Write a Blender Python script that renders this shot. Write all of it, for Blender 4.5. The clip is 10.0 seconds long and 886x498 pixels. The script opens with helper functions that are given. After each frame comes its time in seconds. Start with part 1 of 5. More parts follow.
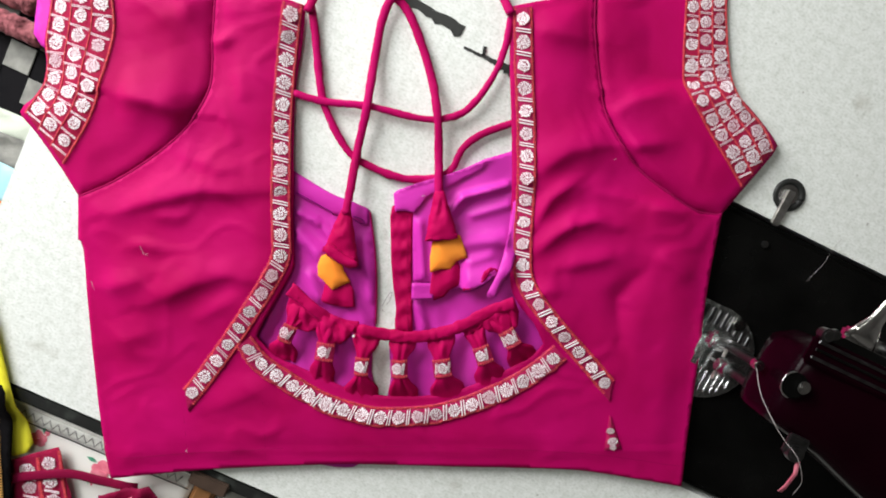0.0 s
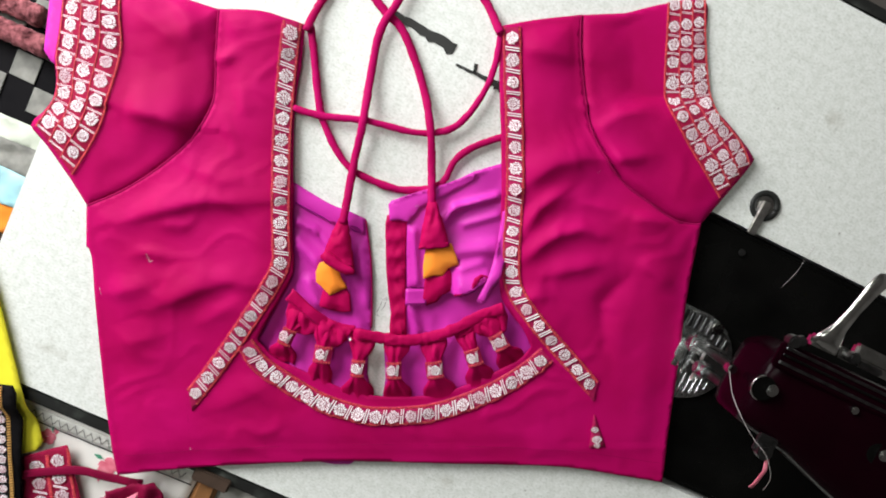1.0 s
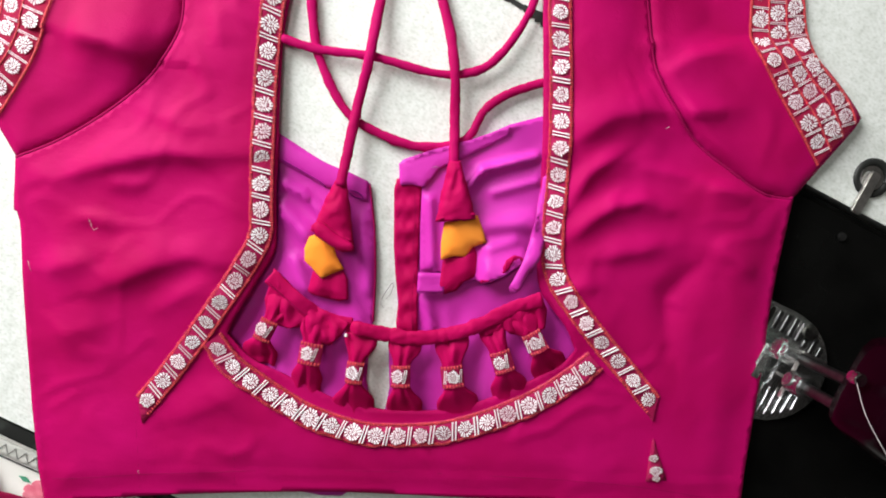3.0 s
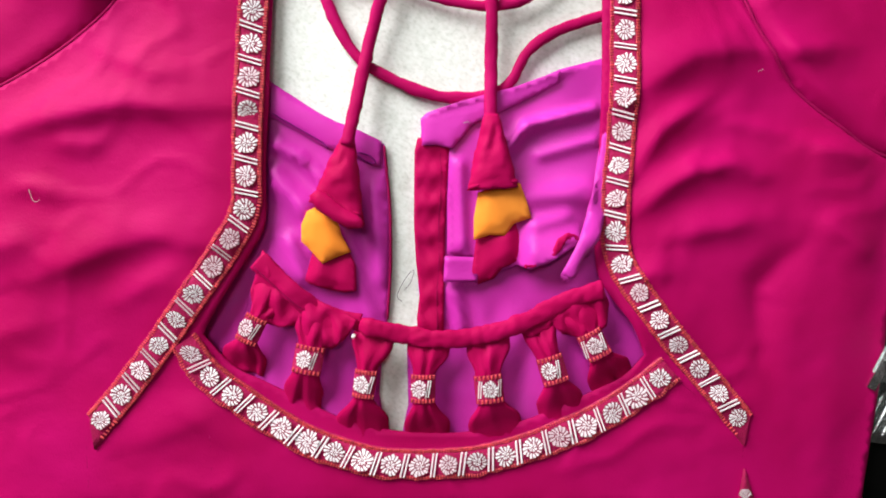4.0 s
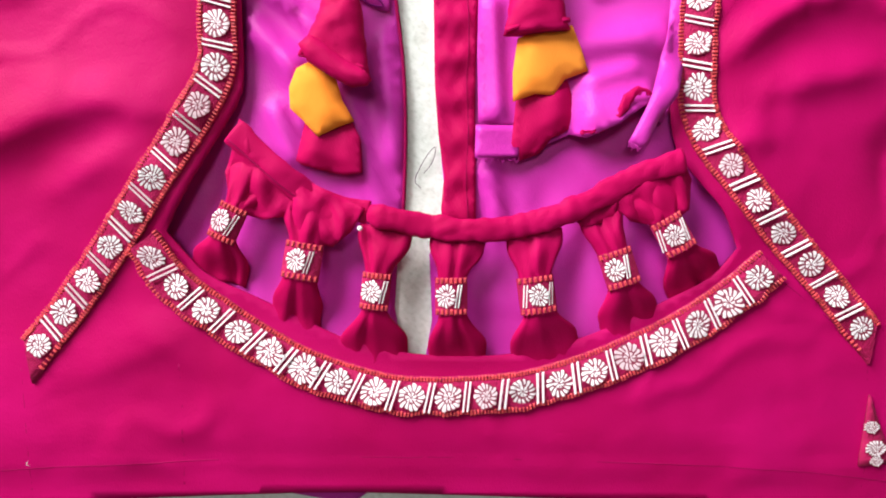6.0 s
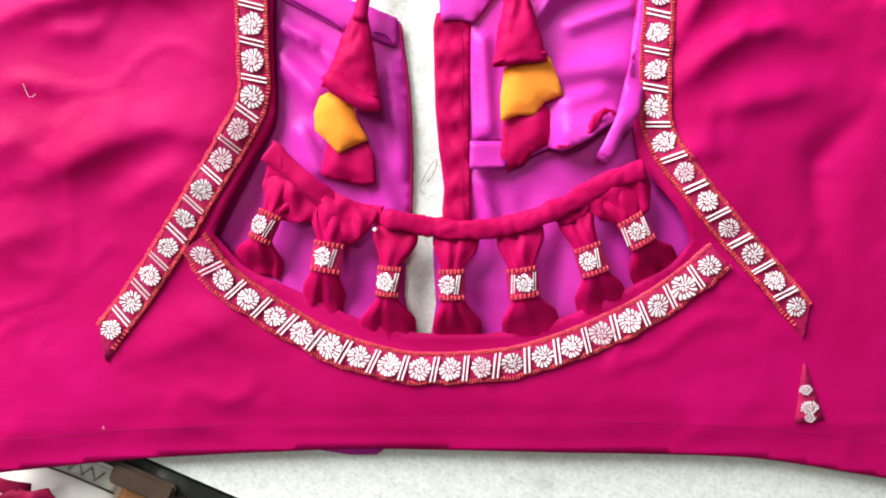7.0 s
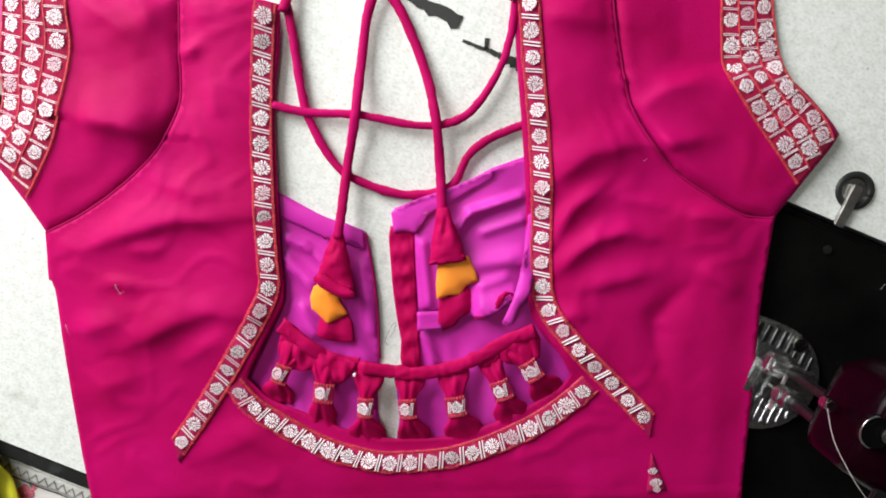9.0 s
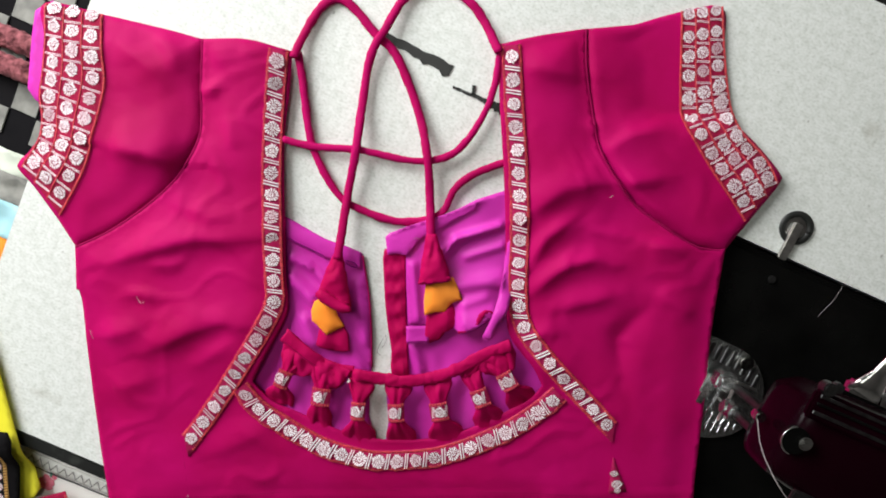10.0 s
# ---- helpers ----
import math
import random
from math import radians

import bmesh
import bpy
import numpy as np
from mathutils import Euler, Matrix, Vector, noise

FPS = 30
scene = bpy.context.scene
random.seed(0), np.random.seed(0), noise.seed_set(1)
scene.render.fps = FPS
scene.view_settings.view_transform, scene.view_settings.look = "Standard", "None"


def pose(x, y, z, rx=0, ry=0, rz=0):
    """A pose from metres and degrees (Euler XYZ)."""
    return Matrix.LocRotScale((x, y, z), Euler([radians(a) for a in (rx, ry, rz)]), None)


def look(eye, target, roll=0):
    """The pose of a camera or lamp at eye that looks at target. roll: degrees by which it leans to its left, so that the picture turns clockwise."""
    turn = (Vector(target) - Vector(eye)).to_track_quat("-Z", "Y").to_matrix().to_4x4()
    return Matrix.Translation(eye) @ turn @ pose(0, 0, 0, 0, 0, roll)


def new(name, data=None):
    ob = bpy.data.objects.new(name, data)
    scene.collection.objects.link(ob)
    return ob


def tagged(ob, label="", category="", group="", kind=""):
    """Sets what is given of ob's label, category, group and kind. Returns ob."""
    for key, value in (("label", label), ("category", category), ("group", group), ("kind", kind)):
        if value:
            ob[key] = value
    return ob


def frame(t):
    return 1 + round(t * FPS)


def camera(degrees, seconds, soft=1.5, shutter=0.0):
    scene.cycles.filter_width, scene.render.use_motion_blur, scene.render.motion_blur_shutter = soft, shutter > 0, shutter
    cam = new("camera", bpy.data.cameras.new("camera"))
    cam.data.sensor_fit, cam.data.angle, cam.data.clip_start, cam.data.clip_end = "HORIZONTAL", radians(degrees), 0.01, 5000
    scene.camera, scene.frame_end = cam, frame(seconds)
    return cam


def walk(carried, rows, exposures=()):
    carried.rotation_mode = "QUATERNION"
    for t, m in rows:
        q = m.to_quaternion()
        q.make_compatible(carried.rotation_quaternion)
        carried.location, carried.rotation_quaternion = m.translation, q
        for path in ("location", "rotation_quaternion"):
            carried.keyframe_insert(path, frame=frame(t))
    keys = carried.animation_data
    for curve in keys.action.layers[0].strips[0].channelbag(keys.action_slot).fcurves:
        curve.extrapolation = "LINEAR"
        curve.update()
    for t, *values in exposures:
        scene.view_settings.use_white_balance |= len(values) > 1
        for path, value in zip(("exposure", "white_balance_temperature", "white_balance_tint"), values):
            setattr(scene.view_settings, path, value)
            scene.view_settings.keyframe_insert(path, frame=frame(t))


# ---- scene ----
cam = camera(68.0, 10.0, soft=1.9)
PATH = [
    (0.0, -0.0100, -0.0065, 0.4371, -7.36, -1.04, 0.36),
    (0.5, -0.0107, 0.0001, 0.4461, -7.48, -1.28, 0.68),
    (1.0, -0.0084, 0.0044, 0.4570, -7.74, -1.41, 0.54),
    (1.5, -0.0128, 0.0022, 0.4535, -8.27, -1.21, 0.86),
    (2.0, -0.0137, -0.0065, 0.4248, -8.57, -1.19, 0.97),
    (2.2, -0.0145, -0.0171, 0.4133, -8.24, -1.32, 1.55),
    (3.3, -0.0189, -0.0422, 0.3387, -5.02, -1.23, 1.95),
    (3.5, -0.0179, -0.0493, 0.3194, -4.67, -1.15, 2.42),
    (4.0, -0.0286, -0.0634, 0.2908, -3.74, -0.96, 1.52),
    (4.5, -0.0348, -0.0721, 0.2708, -3.03, -0.65, 1.02),
    (5.0, -0.0431, -0.0873, 0.2477, -3.06, -0.54, 0.91),
    (5.5, -0.0325, -0.1016, 0.2302, -3.17, -0.33, -0.17),
    (5.7, -0.0332, -0.1062, 0.2274, -3.38, -0.31, 0.35),
    (6.8, -0.0345, -0.1178, 0.2576, -5.04, 0.46, -0.42),
    (7.0, -0.0311, -0.1045, 0.2723, -5.09, 0.52, -0.60),
    (7.5, -0.0204, -0.0692, 0.3031, -5.27, 1.29, -1.84),
    (8.0, -0.0062, -0.0396, 0.3206, -6.40, 1.39, -2.61),
    (8.5, 0.0000, -0.0136, 0.3495, -7.39, 1.60, -2.41),
    (9.0, 0.0090, 0.0058, 0.3820, -8.28, 1.82, -2.67),
    (9.5, 0.0209, 0.0196, 0.4040, -7.83, 1.37, -2.55),
    (10.0, 0.0153, 0.0208, 0.4267, -7.50, 1.56, -1.23),
]
walk(cam, [(t, pose(*place)) for t, *place in PATH], [(0, -0.14), (2.2, -0.10), (4.0, 0.04), (5.0, 0.11), (5.5, 0.25), (6.3, 0.40), (7.0, 0.45), (7.6, 0.38), (8.5, 0.04), (9.2, -0.16), (10, -0.31)])

# ---- light ----
world = bpy.data.worlds.new("room_light")
scene.world = world
world.use_nodes = True
world.node_tree.nodes["Background"].inputs[0].default_value = (0.86, 0.94, 0.98, 1)
world.node_tree.nodes["Background"].inputs[1].default_value = 0.35


def area_lamp(name, eye, target, sx, sy, watts, colour):
    lamp = bpy.data.lights.new(name, "AREA")
    lamp.shape, lamp.size, lamp.size_y, lamp.energy, lamp.color = "RECTANGLE", sx, sy, watts, colour
    ob = new(name, lamp)
    ob.matrix_world = look(eye, target)
    return ob


area_lamp("window_light", (-0.80, 0.78, 0.58), (-0.05, 0.05, 0), 0.8, 0.8, 40, (0.99, 0.985, 0.985))
area_lamp("ceiling_tube_light", (-0.20, 0.42, 1.90), (-0.16, 0.36, 0), 0.70, 0.30, 6.5, (0.99, 1.0, 0.93))


# ---- materials ----
def nodes_of(name):
    m = bpy.data.materials.new(name)
    m.use_nodes = True
    return m, m.node_tree.nodes, m.node_tree.links, m.node_tree.nodes["Principled BSDF"]


def ramp(nt, fac, stops):
    r = nt.nodes.new("ShaderNodeValToRGB")
    while len(r.color_ramp.elements) < len(stops):
        r.color_ramp.elements.new(0.5)
    for e, (p, c) in zip(r.color_ramp.elements, stops):
        e.position, e.color = p, (*c, 1)
    nt.links.new(fac, r.inputs[0])
    return r.outputs[0]


def noise_tex(nt, scale, detail=3.0, stretch=(1, 1, 1)):
    tc = nt.nodes.new("ShaderNodeTexCoord")
    mp = nt.nodes.new("ShaderNodeMapping")
    mp.inputs["Scale"].default_value = stretch
    n = nt.nodes.new("ShaderNodeTexNoise")
    n.inputs["Scale"].default_value, n.inputs["Detail"].default_value = scale, detail
    nt.links.new(tc.outputs["Object"], mp.inputs[0])
    nt.links.new(mp.outputs[0], n.inputs["Vector"])
    return n.outputs["Fac"]


def bumped(nt, b, fac, strength, dist):
    bp = nt.nodes.new("ShaderNodeBump")
    bp.inputs["Strength"].default_value, bp.inputs["Distance"].default_value = strength, dist
    nt.links.new(fac, bp.inputs["Height"])
    nt.links.new(bp.outputs[0], b.inputs["Normal"])


def fabric(name, dark, light, rough=0.75, sheen=0.06, weave=2600, bump=0.14, scale=14.0, gloss=0.08):
    """Woven cloth: soft patches of darker and lighter tone over a fine weave."""
    m, n, l, b = nodes_of(name)
    nt = m.node_tree
    big = noise_tex(nt, scale, 5.0)
    l.new(ramp(nt, big, [(0.3, dark), (0.72, light)]), b.inputs["Base Color"])
    b.inputs["Roughness"].default_value = rough
    b.inputs["Sheen Weight"].default_value = sheen
    b.inputs["Sheen Roughness"].default_value = 0.4
    b.inputs["Specular IOR Level"].default_value = gloss
    b.inputs["Sheen Tint"].default_value = (*[min(1, 0.3 + 1.2 * c) for c in light], 1)
    both = n.new("ShaderNodeMath")
    both.operation = "MULTIPLY_ADD"
    both.inputs[1].default_value = 3.0
    l.new(noise_tex(nt, 70, 4.0, (1, 1.5, 1)), both.inputs[0])
    l.new(noise_tex(nt, weave, 2.0, (1, 0.35, 1)), both.inputs[2])
    bumped(nt, b, both.outputs[0], bump * 2.2, 0.0005)
    return m


def plain(name, colour, rough=0.5, metal=0.0, scale=60.0, vary=0.15, bump=0.0, coat=0.0, gloss=0.5):
    m, n, l, b = nodes_of(name)
    nt = m.node_tree
    f = noise_tex(nt, scale, 4.0)
    l.new(ramp(nt, f, [(0.3, tuple(c * (1 - vary) for c in colour)), (0.7, tuple(min(1, c * (1 + vary)) for c in colour))]), b.inputs["Base Color"])
    b.inputs["Roughness"].default_value, b.inputs["Metallic"].default_value = rough, metal
    b.inputs["Coat Weight"].default_value = coat
    if "enamel" in name:
        b.inputs["Specular IOR Level"].default_value = gloss
    if bump:
        bumped(nt, b, noise_tex(nt, scale * 8, 2.0), bump, 0.0005)
    return m


# the tone patches here put soft highlights and shade into the magenta's colour
MAGENTA = fabric("magenta_crepe", (0.36, 0.0012, 0.072), (0.48, 0.0024, 0.122), 0.56, 0.03, gloss=0.06)
SEAM = fabric("magenta_seam", (0.26, 0.0015, 0.06), (0.33, 0.002, 0.08))
CRIMSON = fabric("crimson_crepe", (0.38, 0.0010, 0.062), (0.49, 0.0022, 0.098), 0.58, 0.03, gloss=0.06)
PURPLE = fabric("purple_lining", (0.50, 0.020, 0.32), (0.68, 0.042, 0.46), 0.42, 0.08, gloss=0.18)
PURPLE_SEAM = fabric("purple_seam", (0.20, 0.008, 0.16), (0.28, 0.012, 0.22))
ORANGE = fabric("orange_cloth", (0.97, 0.26, 0.025), (1.0, 0.34, 0.05), 0.8, 0.2)
RIBBON = fabric("red_ribbon", (0.34, 0.008, 0.07), (0.48, 0.020, 0.11), 0.6, 0.1, 2500, 0.5, 90)
BEAD = plain("orange_red_thread", (0.62, 0.060, 0.075), 0.5, 0, 700, 0.5)


def silver_thread():
    """Silver-white thread, some motifs tinted darker and pinkish for wear and for shadow."""
    m, n, l, b = nodes_of("silver_white_thread")
    nt = m.node_tree
    info = n.new("ShaderNodeObjectInfo")
    tone = ramp(nt, info.outputs["Random"], [(0.0, (0.66, 0.46, 0.52)), (0.12, (0.84, 0.72, 0.77)), (0.40, (0.91, 0.83, 0.87)), (1.0, (0.95, 0.91, 0.94))])
    mix = n.new("ShaderNodeMix")
    mix.data_type, mix.blend_type = "RGBA", "MULTIPLY"
    mix.inputs[0].default_value = 0.3
    l.new(tone, mix.inputs[6])
    tc = n.new("ShaderNodeTexCoord")
    wv = n.new("ShaderNodeTexWave")
    wv.inputs["Scale"].default_value, wv.inputs["Distortion"].default_value = 2.6, 2.0
    l.new(tc.outputs["Object"], wv.inputs["Vector"])
    l.new(ramp(nt, wv.outputs["Fac"], [(0.05, (0.62, 0.45, 0.5)), (0.35, (1, 1, 1))]), mix.inputs[7])
    l.new(mix.outputs[2], b.inputs["Base Color"])
    b.inputs["Roughness"].default_value, b.inputs["Metallic"].default_value = 0.42, 0.0
    return m


SILVER = silver_thread()
GROUND = plain("dull_pink_thread", (0.26, 0.035, 0.075), 0.6, 0, 900, 0.3)
CUFF_RED = fabric("cuff_red", (0.30, 0.008, 0.05), (0.40, 0.012, 0.06), 0.6, 0.3, 2500, 0.5, 90)
YELLOW = fabric("yellow_cotton", (0.80, 0.72, 0.03), (0.88, 0.82, 0.06))
BLACK_CLOTH = fabric("black_cloth", (0.006, 0.006, 0.007), (0.014, 0.013, 0.014), 0.8, 0.0, gloss=0.03)
GOLD = plain("gold_thread", (0.65, 0.36, 0.10), 0.4, 0.3, 800, 0.3)
WHITE_CLOTH = fabric("white_cotton", (0.78, 0.77, 0.72), (0.86, 0.85, 0.81), 0.85, 0.1)
GREY_BAND = fabric("grey_printed_band", (0.62, 0.62, 0.58), (0.76, 0.76, 0.71), 0.85, 0.1, 1500, 0.2, 300)
PETAL = fabric("pink_print", (0.62, 0.10, 0.17), (0.80, 0.27, 0.34), 0.85, 0.1, 1500, 0.2, 150)
LEAF = fabric("green_print", (0.05, 0.25, 0.14), (0.12, 0.38, 0.25), 0.85, 0.1, 1500, 0.2, 150)
MAROON_CLOTH = fabric("maroon_cloth", (0.17, 0.003, 0.03), (0.26, 0.006, 0.05), 0.6, 0.06)
PINK = fabric("pink_satin", (0.75, 0.16, 0.25), (0.85, 0.25, 0.35), 0.4)
def worn_edging():
    """Black rubber edging, rubbed to a dull grey-green in patches."""
    m, n, l, b = nodes_of("worn_black_edging")
    nt = m.node_tree
    l.new(ramp(nt, noise_tex(nt, 38, 6.0), [(0.52, (0.009, 0.010, 0.009)), (0.63, (0.035, 0.04, 0.035)), (0.70, (0.16, 0.17, 0.15))]), b.inputs["Base Color"])
    b.inputs["Roughness"].default_value = 0.5
    bumped(nt, b, noise_tex(nt, 300, 3.0), 0.5, 0.0006)
    return m


EDGING = worn_edging()
PRINT = plain("dark_grey_print", (0.22, 0.22, 0.20), 0.85, 0, 300, 0.4)
# worn white cotton, its colour darkened further for the shade down by the stool
DINGY_SHADED = fabric("dingy_shaded_cotton", (0.15, 0.15, 0.14), (0.32, 0.32, 0.29), 0.85, 0.05, 1500, 0.3, 60)
BLACK_TRIM = plain("black_edging", (0.012, 0.013, 0.012), 0.45, 0, 40, 0.4, 0.3)
BED_BLACK = plain("black_enamel", (0.0030, 0.0030, 0.0028), 0.26, 0, 25, 0.5, 0.05, 0.0, 0.12)
MAROON = plain("maroon_enamel", (0.006, 0.0004, 0.002), 0.22, 0, 25, 0.3, 0.02, 0.0, 0.05)
CHROME = plain("worn_chrome", (0.62, 0.62, 0.60), 0.18, 1.0, 120, 0.25, 0.1)
PLATE = plain("scratched_plate", (0.46, 0.47, 0.47), 0.24, 1.0, 400, 0.3, 0.4)
STEEL = plain("brushed_steel", (0.55, 0.54, 0.52), 0.33, 1.0, 200, 0.25, 0.1)
DARK_STEEL = plain("dark_steel", (0.10, 0.10, 0.10), 0.35, 1.0, 200, 0.3, 0.1)
BROWN = plain("brown_leather", (0.22, 0.10, 0.035), 0.5, 0, 60, 0.3, 0.3)
THREAD = plain("pale_thread", (0.5, 0.45, 0.45), 0.7)
DARK_THREAD = plain("dark_thread", (0.06, 0.004, 0.03), 0.7)
# kept dark to hold back bounced light and reflections
WALL = plain("dark_unseen_wall", (0.22, 0.21, 0.20), 0.9, 0, 3, 0.08, 0.2)
WOOD = plain("dark_wood", (0.10, 0.055, 0.03), 0.5, 0, 12, 0.4, 0.3)


def laminate():
    """Off-white laminate with short grey flecks and a few brown stains."""
    m, n, l, b = nodes_of("speckled_laminate")
    nt = m.node_tree
    fleck = ramp(nt, noise_tex(nt, 560, 6.0, (0.85, 1.15, 1)), [(0.30, (0.63, 0.66, 0.62)), (0.44, (0.74, 0.77, 0.73)), (0.62, (0.81, 0.84, 0.81))])
    stain = ramp(nt, noise_tex(nt, 23, 6.0), [(0.26, (0.62, 0.60, 0.55)), (0.36, (1, 1, 1))])
    spot = ramp(nt, noise_tex(nt, 120, 1.0), [(0.20, (0.25, 0.23, 0.20)), (0.235, (1, 1, 1))])
    mottle = ramp(nt, noise_tex(nt, 170, 6.0), [(0.36, (0.87, 0.88, 0.86)), (0.58, (1, 1, 1))])
    last = fleck
    for other in (stain, spot, mottle):
        mix = n.new("ShaderNodeMix")
        mix.data_type, mix.blend_type = "RGBA", "MULTIPLY"
        mix.inputs[0].default_value = 0.8
        l.new(last, mix.inputs[6])
        l.new(other, mix.inputs[7])
        last = mix.outputs[2]
    l.new(last, b.inputs["Base Color"])
    b.inputs["Roughness"].default_value = 0.32
    bumped(nt, b, noise_tex(nt, 380, 4.0), 0.5, 0.0004)
    return m


def granite():
    m, n, l, b = nodes_of("grey_granite")
    nt = m.node_tree
    l.new(ramp(nt, noise_tex(nt, 90, 6.0), [(0.35, (0.04, 0.045, 0.04)), (0.55, (0.16, 0.17, 0.16)), (0.68, (0.4, 0.4, 0.38))]), b.inputs["Base Color"])
    b.inputs["Roughness"].default_value = 0.35
    return m


LAMINATE, GRANITE = laminate(), granite()


# ---- mesh helpers ----
def mesh_of(name, verts, faces, material, smooth=True):
    me = bpy.data.meshes.new(name)
    me.from_pydata(verts, [], faces)
    me.materials.append(material)
    me.update()
    if smooth:
        me.polygons.foreach_set("use_smooth", [True] * len(me.polygons))
    return me


def part_mesh(name, me, parent=None, label=""):
    ob = new(name, me)
    ob.parent = parent
    return tagged(ob, label)


def part(name, bm, material, parent=None, label="", smooth=False):
    me = bpy.data.meshes.new(name)
    bm.to_mesh(me)
    bm.free()
    me.materials.append(material)
    if smooth:
        me.polygons.foreach_set("use_smooth", [True] * len(me.polygons))
    return part_mesh(name, me, parent, label)


def thing(name, label, category, m=None, group="", kind=""):
    ob = new(name)
    ob.empty_display_size = 0.02
    if m is not None:
        ob.matrix_world = m
    return tagged(ob, label, category, group, kind)


def box(u0, u1, v0, v1, z0, z1, bevel=0.0, segments=2):
    bm = bmesh.new()
    bmesh.ops.create_cube(bm, size=1, matrix=Matrix.Translation(((u0 + u1) / 2, (v0 + v1) / 2, (z0 + z1) / 2)) @ Matrix.Diagonal((u1 - u0, v1 - v0, z1 - z0, 1)))
    if bevel:
        bmesh.ops.bevel(bm, geom=bm.edges[:], offset=bevel, segments=segments, affect="EDGES")
    return bm


def disc(x, y, z0, z1, r, r2=None, n=24, bevel=0.0, axis=None):
    bm = bmesh.new()
    bmesh.ops.create_cone(bm, cap_ends=True, segments=n, radius1=r, radius2=r if r2 is None else r2, depth=z1 - z0)
    if bevel:
        bmesh.ops.bevel(bm, geom=[e for e in bm.edges if abs(e.verts[0].co.z - e.verts[1].co.z) < 1e-6], offset=bevel, segments=2, affect="EDGES")
    m = Matrix.Translation((x, y, (z0 + z1) / 2))
    bm.transform(m @ axis if axis is not None else m)
    return bm


def merge(a, b):
    me = bpy.data.meshes.new("joined")
    b.to_mesh(me)
    b.free()
    a.from_mesh(me)
    bpy.data.meshes.remove(me)
    return a


def spline(points, step=2.0):
    """A smooth line through points in mm, sampled about every step mm."""
    p = [Vector(q) for q in points]
    p = [2 * p[0] - p[1], *p, 2 * p[-1] - p[-2]]
    out = []
    for a, b, c, d in zip(p, p[1:], p[2:], p[3:]):
        k = max(2, int((c - b).length / step))
        for i in range(k):
            t = i / k
            out.append(0.5 * (2 * b + (c - a) * t + (2 * a - 5 * b + 4 * c - d) * t * t + (3 * b - a - 3 * c + d) * t ** 3))
    return out + [p[-2]]


def even(line, n):
    """n + 1 points evenly along a line, with the line's direction at each."""
    length = [0.0]
    for a, b in zip(line, line[1:]):
        length.append(length[-1] + (b - a).length)
    out, j = [], 0
    for i in range(n + 1):
        s = length[-1] * i / n
        while j < len(line) - 2 and length[j + 1] < s:
            j += 1
        f = (s - length[j]) / max(1e-9, length[j + 1] - length[j])
        out.append((line[j].lerp(line[j + 1], f), (line[j + 1] - line[j]).normalized()))
    return out, length[-1]


def smooth01(x):
    x = min(1.0, max(0.0, x))
    return x * x * (3 - 2 * x)


def seg_dist(px, py, ax, ay, bx, by):
    dx, dy = bx - ax, by - ay
    t = max(0.0, min(1.0, ((px - ax) * dx + (py - ay) * dy) / (dx * dx + dy * dy + 1e-9)))
    return math.hypot(px - ax - t * dx, py - ay - t * dy), t


def inside(poly, x, y):
    hit = False
    for (ax, ay), (bx, by) in zip(poly, poly[1:] + poly[:1]):
        if (ay > y) != (by > y) and x < ax + (y - ay) * (bx - ax) / (by - ay):
            hit = not hit
    return hit


def sheet(name, outline, height, material, parent=None, label="", grid=5.0, thick=0.0009, jitter=0.0):
    """A cloth sheet inside an outline (mm), lifted by height(x, y, distance to the edge), with a turned-down rim."""
    from mathutils.geometry import delaunay_2d_cdt
    xs, ys = [p[0] for p in outline], [p[1] for p in outline]
    rim = []
    for a, b in zip(outline, outline[1:] + outline[:1]):
        k = max(1, int((Vector(b) - Vector(a)).length / grid))
        rim += [tuple(Vector(a).lerp(Vector(b), i / k)) for i in range(k)]
    A = np.array(rim)
    B = np.roll(A, -1, axis=0)

    def edge_distance(x, y):
        d = B - A
        t = np.clip(((x - A[:, 0]) * d[:, 0] + (y - A[:, 1]) * d[:, 1]) / ((d ** 2).sum(1) + 1e-9), 0, 1)
        return float(np.hypot(x - A[:, 0] - t * d[:, 0], y - A[:, 1] - t * d[:, 1]).min())

    pts = [Vector(p) for p in rim]
    n = len(pts)
    y, row = min(ys), 0
    while y < max(ys):
        x = min(xs) + (grid / 2 if row % 2 else 0)
        while x < max(xs):
            if inside(rim, x, y) and edge_distance(x, y) > grid * 0.45:
                pts.append(Vector((x, y)))
            x += grid
        y += grid * 0.87
        row += 1
    v2, _, faces, *_ = delaunay_2d_cdt(pts, [(i, (i + 1) % n) for i in range(n)], [], 1, 1e-4)
    up = [(p.x / 1000, p.y / 1000, height(p.x, p.y, edge_distance(p.x, p.y))) for p in v2]
    faces = [tuple(f) if (v2[f[1]] - v2[f[0]]).cross(v2[f[2]] - v2[f[0]]) > 0 else tuple(reversed(f)) for f in faces]
    count = len(up)
    edge_use = {}
    for f in faces:
        for a, b in zip(f, f[1:] + f[:1]):
            edge_use[(a, b)] = 1
    down = [(x, y, z - thick) for x, y, z in up]
    skirt = [(b, a, a + count, b + count) for a, b in edge_use if (b, a) not in edge_use]
    me = mesh_of(name, up + down, faces + [tuple(i + count for i in reversed(f)) for f in faces] + skirt, material)
    return part_mesh(name, me, parent, label)


